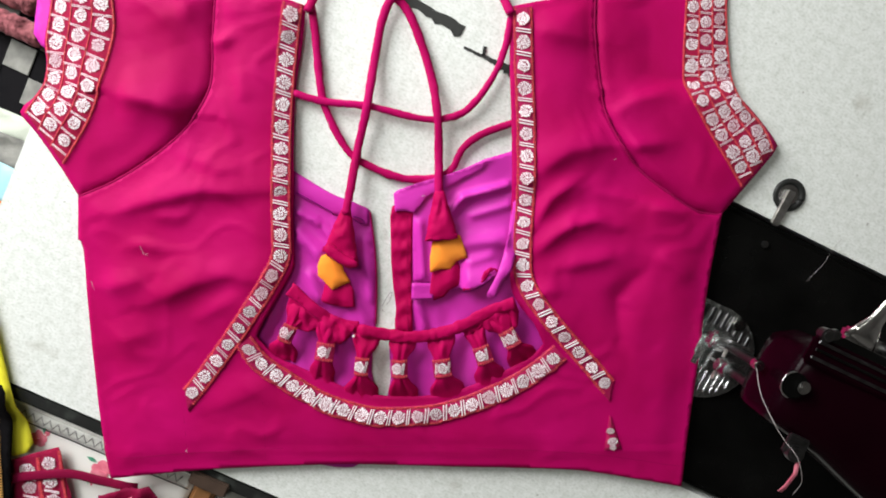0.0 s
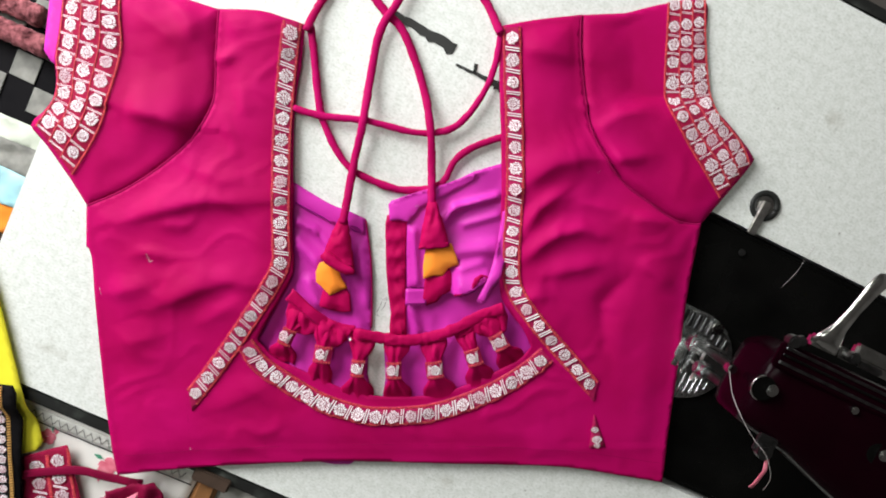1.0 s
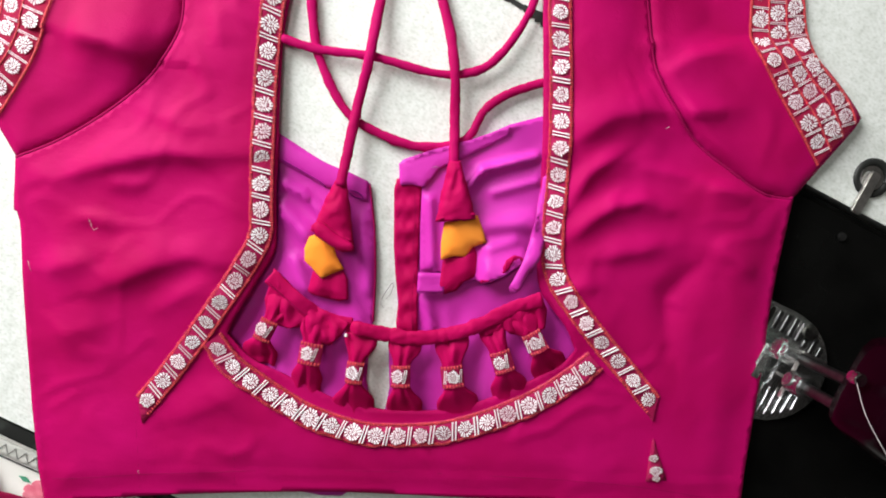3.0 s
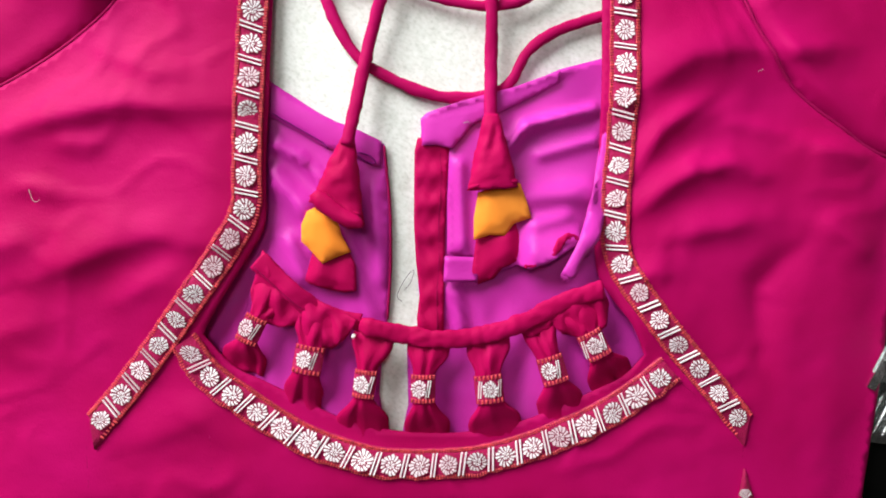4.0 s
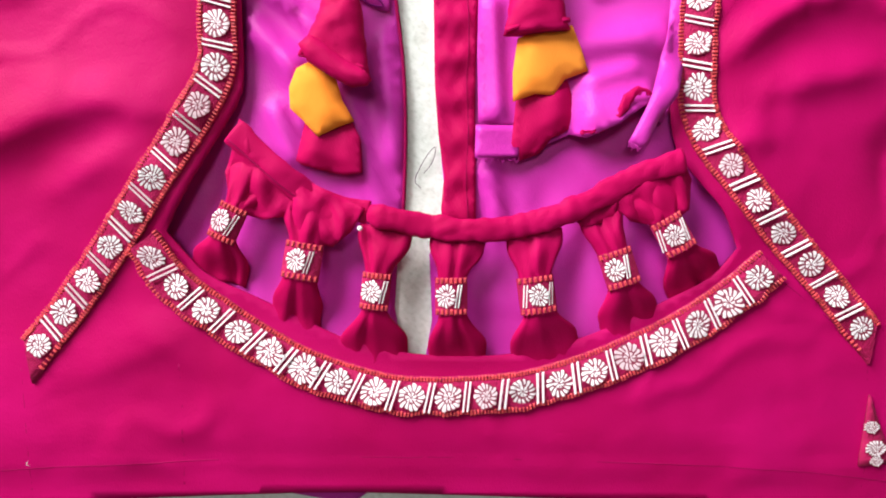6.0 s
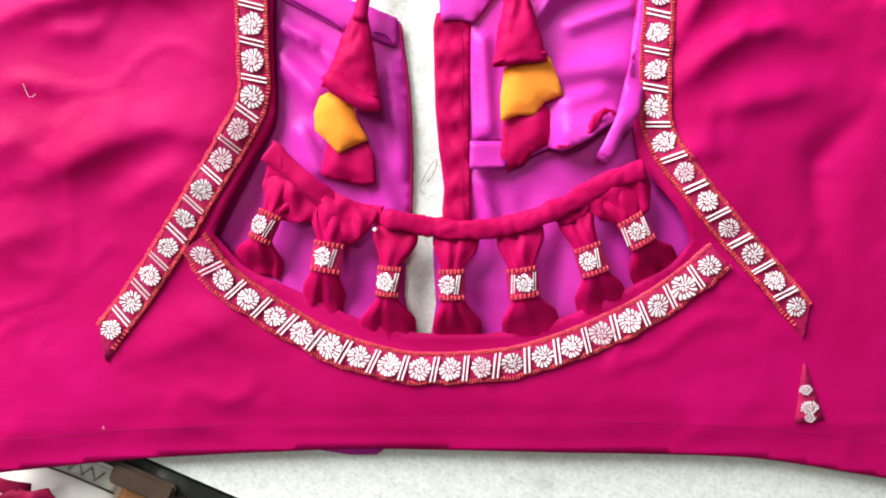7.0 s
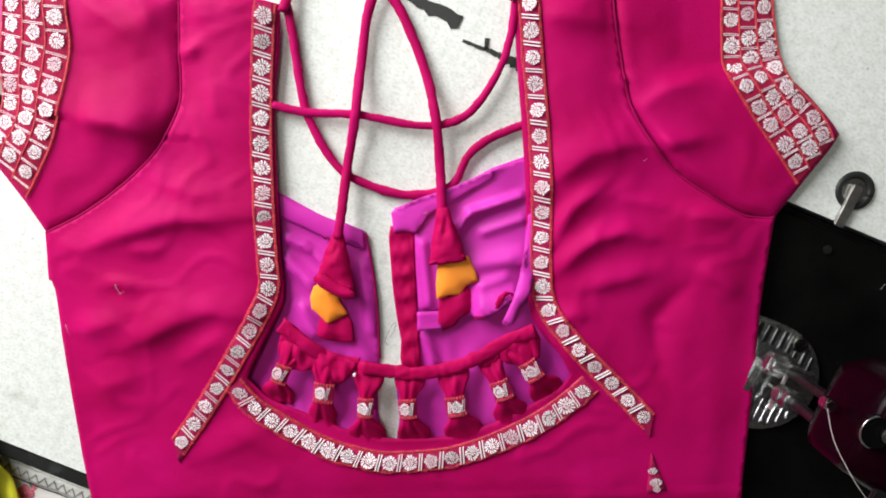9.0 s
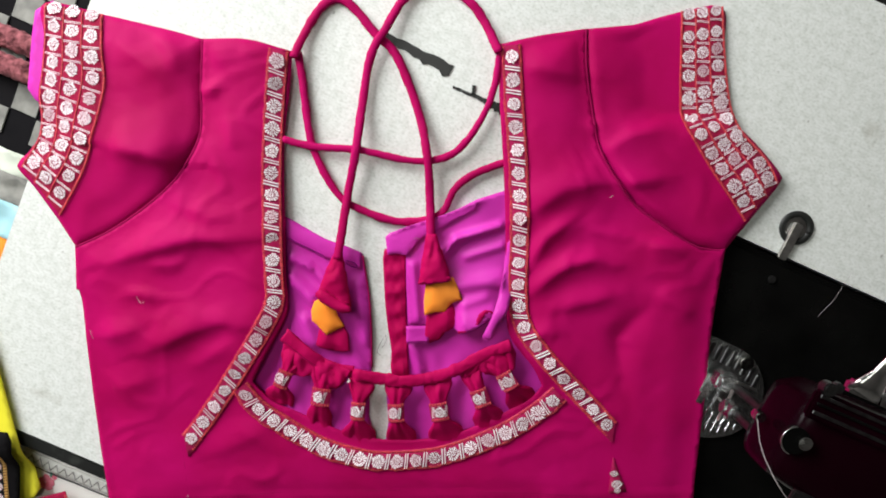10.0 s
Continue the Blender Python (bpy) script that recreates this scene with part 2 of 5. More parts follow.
def tube_mesh(name, line, radius, material, n=10, flat=1.0):
    """A round cord along 3D points in mm; radius may be a function of 0..1."""
    verts, faces = [], []
    m = len(line)
    for i, p in enumerate(line):
        d = (line[min(i + 1, m - 1)] - line[max(i - 1, 0)]).normalized()
        side = d.cross(Vector((0, 0, 1))).normalized()
        up = side.cross(d)
        r = radius(i / (m - 1)) if callable(radius) else radius
        for k in range(n):
            a = 2 * math.pi * k / n
            verts.append(tuple((p + side * r * math.cos(a) + up * r * flat * math.sin(a)) / 1000))
        if i:
            for k in range(n):
                faces.append(((i - 1) * n + k, (i - 1) * n + (k + 1) % n, i * n + (k + 1) % n, i * n + k))
    faces += [tuple(reversed(range(n))), tuple((m - 1) * n + k for k in range(n))]
    return mesh_of(name, verts, faces, material)


def crumple(me, amount, size, seed=0):
    """Small creases in a cloth mesh, in mm."""
    for v in me.vertices:
        p = v.co * 1000 / size
        v.co += v.normal * (amount / 1000) * (noise.noise((p.x, p.y, p.z + seed)) + 0.6 * (1 - 2 * abs(noise.noise((1.7 * p.x, 1.7 * p.y, seed + 5)))))
    me.update()
    return me


# ---- the room ----
TABLE = pose(0, 0, 0, 0, 0, -25)
T = 0.75
floor = tagged(part("floor", box(-1.6, 1.6, -1.6, 1.6, -T - 0.1, -T), plain("dark_floor", (0.10, 0.09, 0.08), 0.6, 0, 6, 0.3, 0.2)), "dark worn cement floor", "floor", kind="structure")
# walls and ceiling are out of view, added to enclose and shape the light
for nm, (a, b, c, d) in {"wall_north": (-1.6, 1.6, 1.6, 1.7), "wall_south": (-1.6, 1.6, -1.7, -1.6), "wall_east": (1.6, 1.7, -1.6, 1.6)}.items():
    tagged(part(nm, box(a, b, c, d, -T, 2.0), WALL), "unseen plain dark wall added to close the room", "wall", kind="structure")
# unseen too, set close so the window light falls off to the right
west = box(-1.05, -0.95, -1.6, 0.3, -T, 2.0)
for q in ((-1.05, -0.95, 1.3, 1.6, -T, 2.0), (-1.05, -0.95, 0.3, 1.3, -T, 0.10), (-1.05, -0.95, 0.3, 1.3, 1.10, 2.0)):
    merge(west, box(*q))
tagged(part("wall_west", west, WALL), "unseen dark wall with a window opening, added to close the room", "wall", kind="structure")
tagged(part("ceiling", box(-1.6, 1.6, -1.6, 1.6, 2.0, 2.1), WALL), "unseen plain dark ceiling added to close the room", "ceiling", kind="structure")

# ---- the sewing table ----
table = thing("sewing_table", "off-white speckled laminate sewing table with black edging", "table", TABLE)
part("tabletop", box(-0.251, 0.150, -0.266, 0.218, -0.022, 0), LAMINATE, table)
part("rear_leaf", box(0.150, 0.75, 0.0545, 0.218, -0.022, 0), LAMINATE, table)
part("front_leaf", box(0.150, 0.75, -0.266, -0.1395, -0.022, 0), LAMINATE, table)
part("front_edging", box(-0.251, 0.75, -0.2775, -0.266, -0.026, -0.001, 0.002), EDGING, table, "worn black rubber edging")
part("rear_edging", box(-0.251, 0.75, 0.218, 0.228, -0.026, -0.001, 0.002), EDGING, table, "worn black rubber edging")
for lu, lv in ((-0.22, -0.23), (-0.22, 0.18), (0.70, -0.23), (0.70, 0.18)):
    part("leg", box(lu - 0.02, lu + 0.02, lv - 0.02, lv + 0.02, -T, -0.024, 0.003), WOOD, table)
part("well_tray", box(0.13, 0.76, -0.16, 0.075, -0.075, -0.068), BLACK_TRIM, table)

# black joint that shows as ragged strips in the laminate
random.seed(5)
for u0, v0, u1, v1, w0, w1 in ((-74, 78.5, -24, 75.0, 4.5, 9.5), (-19, 66.8, -6, 66.6, 1.5, 2.6), (-6.8, 73, -5, 67.5, 2.8, 2.0), (-6.5, 67.2, 5, 66.9, 2.4, 3.4), (4.6, 66.8, 18, 66.2, 4.6, 7.0)):
    bm = bmesh.new()
    a, b = Vector((u0, v0)) / 1000, Vector((u1, v1)) / 1000
    side = Vector((-(b - a).y, (b - a).x)).normalized()
    up_line, low_line = [], []
    for i in range(15):
        f = i / 14
        w = (w0 + (w1 - w0) * f) / 2000
        c = a.lerp(b, f)
        up_line.append(c + side * w * (1 + random.uniform(-0.25, 0.10)))
        low_line.append(c - side * w * (1 + random.uniform(-0.45, 0.25)))
    ring = [(p.x, p.y) for p in up_line + low_line[::-1]]
    low = [bm.verts.new((x, y, 0.0001)) for x, y in ring]
    high = [bm.verts.new((x, y, 0.0006)) for x, y in ring]
    bm.faces.new(high)
    for i in range(len(ring)):
        j = (i + 1) % len(ring)
        bm.faces.new((low[j], low[i], high[i], high[j]))
    bmesh.ops.recalc_face_normals(bm, faces=bm.faces[:])
    part("joint_strip", bm, BLACK_TRIM, table, "ragged black strip in the laminate")

# ---- the sewing machine ----
machine = thing("sewing_machine", "glossy maroon and black sewing machine set into the table", "sewing machine", TABLE)
part("bed", box(0.153, 0.530, -0.137, 0.052, -0.05, -0.0015, 0.004, 3), BED_BLACK, machine, "glossy black enamelled bed")


def needle_plate():
    bm = bmesh.new()
    ring = [(0.184, -0.0115), (0.184, -0.0775)]
    for i in range(21):
        a = -math.pi / 2 + math.pi * i / 20
        ring.append((0.219 + 0.034 * math.cos(a), -0.0445 + 0.033 * math.sin(a)))
    low = [bm.verts.new((x, y, -0.0012)) for x, y in ring]
    high = [bm.verts.new((x, y, 0.0012)) for x, y in ring]
    bm.faces.new(high)
    for i in range(len(ring)):
        j = (i + 1) % len(ring)
        bm.faces.new((low[j], low[i], high[i], high[j]))
    bmesh.ops.recalc_face_normals(bm, faces=bm.faces[:])
    return bm


plate = part("needle_plate", needle_plate(), PLATE, machine, "scratched chrome plate with ribs")
for i in range(7):
    ru = 0.2165 + 0.0043 * i
    low_end = -0.0445 - math.sqrt(max(0.0, 0.031 ** 2 - max(0.0, ru - 0.219) ** 2)) + 0.002
    part("rib", box(ru, ru + 0.0017, low_end, -0.054, 0.0014, 0.0028, 0.0006, 1), PLATE, plate)
for i in range(8):
    ru = 0.204 + 0.0052 * i
    top_end = -0.0445 + math.sqrt(max(0.0, 0.031 ** 2 - max(0.0, ru - 0.219) ** 2)) - 0.001
    part("slot", box(ru, ru + 0.0028, top_end - 0.011, top_end, 0.0013, 0.0020, 0.0004, 1), DARK_STEEL, plate)
part("slide_edge", box(0.2005, 0.2025, -0.036, -0.014, 0.0013, 0.0030, 0.0005, 1), CHROME, plate)
for su, sv in ((0.230, -0.0185), (0.209, -0.064)):
    part("screw", merge(disc(su, sv, 0.001, 0.0042, 0.0048, n=20, bevel=0.001), box(su - 0.0042, su + 0.0042, sv - 0.0007, sv + 0.0007, 0.0038, 0.0050)), CHROME, plate)
foot = part("presser_foot", merge(merge(box(0.2090, 0.2150, -0.056, -0.034, 0.0035, 0.0065, 0.001), box(0.2200, 0.2260, -0.056, -0.034, 0.0035, 0.0065, 0.001)), box(0.2110, 0.2250, -0.040, -0.028, 0.005, 0.018, 0.002)), PLATE, machine)
part("foot_screw", disc(0.2180, -0.034, 0.0, 0.012, 0.004, n=16, bevel=0.001, axis=Matrix.Translation((0, 0, 0.010)) @ Matrix.Rotation(math.pi / 2, 4, "Y")), PLATE, machine)
part("presser_bar", disc(0.2230, -0.034, 0.010, 0.075, 0.0028, n=14), DARK_STEEL, machine)
part("needle_bar", disc(0.2230, -0.047, 0.030, 0.075, 0.0028, n=14), DARK_STEEL, machine)
part("needle_clamp", merge(disc(0.2230, -0.047, 0.020, 0.036, 0.006, n=14, bevel=0.001), disc(0.2200, -0.047, 0.0, 0.008, 0.0035, n=12, axis=Matrix.Translation((0, 0, 0.023)) @ Matrix.Rotation(math.pi / 2, 4, "Y"))), PLATE, machine)
part("thread_guard", merge(box(0.2210, 0.2225, -0.058, -0.032, 0.018, 0.021, 0.0006), box(0.2210, 0.2350, -0.031, -0.0295, 0.018, 0.021, 0.0006)), STEEL, machine)
part("needle", disc(0.2230, -0.047, 0.002, 0.026, 0.0008, n=8), STEEL, machine)


def loft(sections, n=32, power=3.2):
    """A hollow-looking casting through rounded sections (u, v0, v1, z0, z1)."""
    verts, faces = [], []
    for u, v0, v1, z0, z1 in sections:
        for k in range(n):
            a = 2 * math.pi * k / n
            c, s = math.cos(a), math.sin(a)
            r = (abs(c) ** power + abs(s) ** power) ** (-1 / power)
            verts.append((u, (v0 + v1) / 2 + (v1 - v0) / 2 * r * c, (z0 + z1) / 2 + (z1 - z0) / 2 * r * s))
    m = len(sections)
    for i in range(1, m):
        for k in range(n):
            faces.append(((i - 1) * n + k, (i - 1) * n + (k + 1) % n, i * n + (k + 1) % n, i * n + k))
    faces += [tuple(reversed(range(n))), tuple((m - 1) * n + k for k in range(n))]
    return verts, faces


v, f = loft([(0.208, -0.044, -0.024, 0.088, 0.106), (0.2085, -0.050, -0.017, 0.080, 0.111), (0.211, -0.055, -0.010, 0.072, 0.1135), (0.222, -0.058, -0.005, 0.066, 0.115),
             (0.245, -0.062, -0.004, 0.068, 0.116), (0.270, -0.070, -0.003, 0.076, 0.117), (0.30, -0.079, -0.003, 0.082, 0.118), (0.36, -0.086, -0.002, 0.082, 0.120), (0.40, -0.088, 0.0, 0.080, 0.122),
             (0.425, -0.090, 0.004, 0.05, 0.122), (0.445, -0.092, 0.008, 0.0, 0.122), (0.515, -0.092, 0.008, 0.0, 0.122), (0.525, -0.085, 0.0, 0.004, 0.116)], 40, 5.0)
part_mesh("arm", mesh_of("arm", v, f, MAROON), machine, "glossy maroon enamelled arm")
rail = part("cover_rail", box(0.206, 0.50, -0.019, -0.004, 0.1145, 0.1185, 0.0012), MAROON, machine)
for gv, gw, mat in ((-0.0065, 0.0009, DARK_STEEL), (-0.0105, 0.0008, BED_BLACK), (-0.0150, 0.0009, DARK_STEEL)):
    part("groove", box(0.208, 0.50, gv - gw, gv + gw, 0.1186, 0.1194, 0.0003, 1), mat, rail)
part("rail_end_screw", merge(disc(0.210, -0.002, 0.114, 0.121, 0.0035, n=16, bevel=0.001), disc(0.215, 0.000, 0.114, 0.118, 0.0028, n=14, bevel=0.0006)), DARK_STEEL, machine)


def lever():
    """The lifter: a flat tapered bar that rises from a wide foot to a rounded, thickened tip."""
    line = [Vector(p) for p in ((226, 2, 119), (227, 8, 119.5), (228, 15, 120), (230, 27, 121), (233, 40, 121), (235, 46, 121), (235.5, 49.5, 121), (235.7, 51, 121))]
    width = (9.5, 7.0, 4.2, 3.4, 4.2, 4.8, 3.6, 1.0)
    return tube_mesh("lifter_lever", line, lambda t: width[min(7, round(t * 7))], CHROME, 16, 0.32)


part_mesh("lifter_lever", lever(), machine, "chrome lifter lever")
bracket = part("lever_bracket", merge(box(0.219, 0.300, 0.0005, 0.0070, 0.112, 0.1180, 0.0015), box(0.243, 0.300, 0.005, 0.0125, 0.114, 0.1195, 0.0015)), CHROME, machine, "chrome bracket along the arm")
part("bracket_spring", merge(box(0.246, 0.262, 0.0005, 0.0045, 0.1185, 0.1215, 0.0012), disc(0.243, 0.004, 0.117, 0.1225, 0.0032, n=14, bevel=0.0008)), DARK_STEEL, machine)
for du, dv in ((0.2095, -0.032), (0.2850, -0.038)):
    dial = part("oil_cap", disc(du, dv, 0.112, 0.1175, 0.0068, n=28, bevel=0.0008), BED_BLACK, machine, "black cap with a chrome screw")
    part("cap_screw", merge(disc(du + 0.0035, dv + 0.001, 0.1172, 0.1196, 0.0034, n=18, bevel=0.0008), box(du + 0.0015, du + 0.0055, dv + 0.0004, dv + 0.0016, 0.1190, 0.1206)), CHROME, dial)
    part_mesh("cap_ring", tube_mesh("cap_ring", [Vector((1000 * du + 7.2 * math.cos(a), 1000 * dv + 7.2 * math.sin(a), 116.6)) for a in [math.pi * (0.6 + 0.9 * i / 16) for i in range(17)]], 0.45, CHROME, 8), dial)
part("top_screw", disc(0.260, -0.0215, 0.1165, 0.1195, 0.0022, n=12, bevel=0.0005), CHROME, machine)
part("thread_knob", merge(disc(0.2015, -0.032, 0.090, 0.095, 0.0030, n=14, bevel=0.0006), disc(0.2015, -0.032, 0.0, 0.006, 0.0024, n=14, bevel=0.0006, axis=Matrix.Translation((0, 0, 0.088)) @ Matrix.Rotation(math.pi / 2, 4, "Y"))), CHROME, machine)
part("tension_guide", merge(disc(0.228, -0.064, 0.112, 0.118, 0.0045, n=18, bevel=0.001), box(0.222, 0.234, -0.066, -0.055, 0.112, 0.1145, 0.0008)), DARK_STEEL, machine)
part_mesh("fabric_tag", tube_mesh("fabric_tag", [Vector(p) for p in ((231, -66, 116), (235, -74, 114), (238, -84, 108), (238, -88, 106))], 1.3, PETAL, 10, 0.3), machine, "pink cloth tag")
part_mesh("thread", tube_mesh("thread", spline([(200, -32, 93), (202, -44, 106), (210, -54, 115.5), (219, -60, 117), (228, -65, 119), (240, -76, 114), (250, -88, 100)], 3), 0.15, THREAD, 6), machine, "pale thread")

hinge = thing("hinge_clasp", "steel hinge tab with a black rubber ring beside the machine", "hinge", TABLE)
HU, HV = 0.2190, 0.0740
ring = tube_mesh("ring", [Vector((1000 * HU + 9.0 * math.cos(a), 1000 * HV + 9.0 * math.sin(a), 0.9)) for a in [2 * math.pi * i / 40 for i in range(41)]], 2.1, BLACK_TRIM, 10, 0.5)
part_mesh("ring", ring, hinge, "black rubber ring")
part("recess", disc(HU, HV, -0.0004, 0.0005, 0.0075, n=28), CHROME, hinge)
part("tab", box(HU - 0.0035, HU + 0.0030, HV - 0.022, HV + 0.003, 0.0010, 0.0034, 0.0008), STEEL, hinge, "steel tab")
part("bed_screw", disc(HU + 0.002, HV - 0.036, -0.0015, 0.0004, 0.0026, n=14, bevel=0.0006), DARK_STEEL, hinge)

tagged(part_mesh("stray_thread", tube_mesh("stray_thread", spline([(268, -54, 0.6), (263, -61, 0.6), (257, -72, 0.3), (247, -84, -0.4)], 2.0), 0.07, THREAD, 6)), "thin pale thread lying across the machine bed", "thread")

# ---- the blouse ----
blouse = thing("sari_blouse", "magenta sari blouse laid flat with silver brocade borders and tasselled cords", "blouse")

HEM = [(-229, -222), (-190, -218), (-152, -215), (-105, -213), (-62, -212), (12, -214), (55, -215), (95, -217), (132, -223), (166, -229)]
RIGHT = [(168, -198), (173, -138), (176, -93), (181, -53), (183, -37)]
SEAM_R = [(94, 101), (94, 79), (97, 58), (104, 24), (123, -6), (147, -25), (165, -36), (183, -39)]
SEAM_L = [(-145, 101), (-148, 75), (-149, 57), (-152, 39), (-165, 18), (-187, -1), (-214, -18), (-239, -29)]
LEFT = [(-241, -57), (-238, -63), (-237, -105), (-235, -158), (-232, -201)]
OPEN_R = [(41, 93), (40, 65), (42, 21), (43, -13), (43, -55), (43, -77), (45, -92), (52, -103), (60, -113), (66, -126)]
ARC = [(58, -136), (45, -146), (28, -156), (10, -163), (-8, -167), (-27, -168), (-45, -167), (-64, -163), (-82, -155), (-100, -145), (-114, -135)]
OPEN_L = [(-126, -121), (-118, -106), (-110, -92), (-102, -78), (-100, -69), (-100, -45), (-99, -18), (-99, 1), (-97, 39), (-92, 68), (-89, 92)]
SLEEVE_R = [(199, -19), (216, 3), (216, 10), (201, 28), (187, 43), (183, 61), (180, 87), (178, 112), (152, 110), (124, 103)]
SLEEVE_L = [(-249, -11), (-263, 11), (-273, 25), (-265, 33), (-257, 43), (-254, 56), (-254.5, 69), (-251, 84), (-247, 106), (-244, 126), (-204, 117), (-165, 107)]

# soft crests in the cloth: line (mm), height, width above and below
LEFT_CRESTS = [
    ([(-219, -41), (-196, -35), (-179, -30), (-163, -27), (-139, -26), (-116, -25)], 2.3, 12, 6),
    ([(-187, -42), (-168, -41)], 0.9, 4, 4),
    ([(-165, -5), (-149, -12), (-128, -13)], 1.1, 12, 6),
    ([(-208, -62), (-195, -61), (-185, -65)], 1.1, 5, 4),
    ([(-225, -90), (-210, -87), (-196, -82)], 1.6, 10, 8),
    ([(-198, -100), (-180, -94), (-163, -85), (-144, -81), (-120, -84)], 2.2, 14, 8),
    ([(-163, -110), (-132, -92)], 1.0, 8, 8),
    ([(-222, -127), (-191, -119)], 0.9, 12, 8),
    ([(-158, -173), (-116, -155)], 0.9, 12, 8),
]
RIGHT_CRESTS = [
    ([(55, -15), (69, -6), (81, 2), (97, 5), (114, 5)], 2.5, 15, 9),
    ([(59, -46), (68, -30), (77, -23), (87, -17)], 2.0, 6, 4.5),
    ([(62, -63), (71, -54), (83, -46), (98, -44), (111, -47)], 2.2, 7, 5.5),
    ([(88, -24), (111, -28), (130, -31)], 0.8, 5, 3),
    ([(104, 19), (112, 6), (122, -3), (135, -13), (150, -26), (165, -34)], 1.9, 9, 7),
    ([(131, -34), (146, -36), (165, -38)], 2.2, 5, 11),
    ([(76, -76), (92, -71), (114, -68)], 1.6, 10, 7),
    ([(60, -92), (76, -92)], 1.0, 8, 4),
    ([(116, -122), (115, -98), (126, -85), (136, -75)], -1.4, 9, 8),
    ([(136, -68), (151, -72), (164, -84)], 0.9, 8, 8),
]
SHOULDER_CRESTS = [
    ([(-210, 35), (-186, 29), (-164, 24)], 3.6, 20, 10),
    ([(-174, 106), (-167, 92), (-159, 78)], 1.5, 8, 8),
    ([(-202, 102), (-186, 89), (-173, 75)], 1.2, 9, 7),
    ([(-143, 97), (-122, 96), (-100, 91)], 2.0, 7, 12),
    ([(-148, 66), (-136, 70)], 1.6, 5, 3.0),
    ([(-133, 53), (-129, 32)], 0.7, 6, 5),
    ([(52, 79), (72, 75), (94, 71)], 1.9, 16, 8),
    ([(94, 41), (104, 42)], 1.2, 3, 3),
    ([(103, 22), (123, 36), (150, 42)], 1.2, 4, 14),
    ([(113, 5), (143, 6)], 1.3, 7, 6),
]


def line_dist(x, y, line):
    """Distance to a line, place along it (0..1) and whether the point lies above it."""
    best = (1e9, 0.0, True)
    n = len(line) - 1
    for i in range(n):
        (ax, ay), (bx, by) = line[i], line[i + 1]
        d, t = seg_dist(x, y, ax, ay, bx, by)
        if d < best[0]:
            best = (d, (i + t) / n, ((bx - ax) * (y - ay) - (by - ay) * (x - ax)) * (1 if bx >= ax else -1) > 0)
    return best


CRESTS = [(line, h, up, low, min(p[0] for p in line) - 34, max(p[0] for p in line) + 34, min(p[1] for p in line) - 34, max(p[1] for p in line) + 34) for line, h, up, low in LEFT_CRESTS + RIGHT_CRESTS + SHOULDER_CRESTS]


def folds(x, y):
    """Creases with a crisp crest, one steep and one soft flank."""
    z = 0.0
    for line, h, up, low, x0, x1, y0, y1 in CRESTS:
        if x0 < x < x1 and y0 < y < y1:
            bend = 1.6 * noise.noise((x / 17, y / 17, line[0][0]))
            d, t, above = line_dist(x + bend, y + bend, line)
            z += h * (math.exp(-(d / up) ** 2) if above else math.exp(-math.hypot(d, 0.5) / (0.8 * low))) * (0.40 + 0.60 * smooth01(4 * t * (1 - t)))
    return z


def cloth(x, y, edge=99.0):
    """Height of the blouse's upper layer, in metres."""
    soft = smooth01(edge / 14)
    warp = 1.1 * noise.noise((x / 42, y / 42, 7.7))
    z = 5.2 + 2.6 * smooth01(edge / 26) + FOLD_GAIN * folds(x, y) * smooth01(edge / 8)
    z += 1.1 * noise.noise((x / 62, y / 50, 1.7)) * soft + 0.55 * noise.noise((x / 33 + warp, y / 21 + warp, 3.3)) * soft
    ridge = 1 - abs(noise.noise((x / 48 + 0.8 * warp, y / 30 - warp, 6.1)))
    z += 0.8 * smooth01((ridge - 0.80) / 0.20) * smooth01(0.5 + 2.5 * noise.noise((x / 60, y / 60, 4.4))) * soft
    z += (0.22 * noise.noise((x / 9, y / 8, 5.1)) + 0.10 * noise.noise((x / 4.5, y / 4, 2.6))) * soft
    z -= 8.0 * smooth01((x - 88) / 66) * smooth01((y - 34) / 20) * (0.35 + 0.65 * smooth01(edge / 10))
    for px, py, r, up in ((-122, -108, 24, 5.0), (64, -112, 22, 4.5), (-106, -40, 30, 2.5)):
        z += up * math.exp(-((x - px) ** 2 + (y - py) ** 2) / r ** 2)
    z += 0.5 * smooth01((-y - 199.5) / 1.5)
    return max(z, 1.2) / 1000


FOLD_GAIN = 2.5


def edge_finder(outline):
    A = np.array(outline)
    D = np.roll(A, -1, axis=0) - A
    L = (D ** 2).sum(1) + 1e-9

    def distance(x, y):
        t = np.clip(((x - A[:, 0]) * D[:, 0] + (y - A[:, 1]) * D[:, 1]) / L, 0, 1)
        return float(np.hypot(x - A[:, 0] - t * D[:, 0], y - A[:, 1] - t * D[:, 1]).min())

    return distance


def arc_line(points, step=4):
    return [tuple(p) for p in spline(points, step)]


body_outline = arc_line(HEM) + arc_line(RIGHT)[1:] + arc_line(SEAM_R[::-1])[1:] + arc_line([(94, 101), (62, 97), (41, 93)])[1:] + arc_line(OPEN_R)[1:] + arc_line([OPEN_R[-1], *[(x, y + 4.2 * min(1, (58 - x) / 20, (x + 114) / 20)) for x, y in ARC], OPEN_L[0]])[1:] + arc_line(OPEN_L)[1:] + arc_line([(-89, 92), (-102, 96), (-117, 100), (-145, 101)])[1:] + arc_line(SEAM_L)[1:] + arc_line(LEFT)
sleeve_r, sleeve_l = arc_line(SEAM_R) + arc_line(SLEEVE_R), arc_line(SEAM_L) + arc_line(SLEEVE_L)
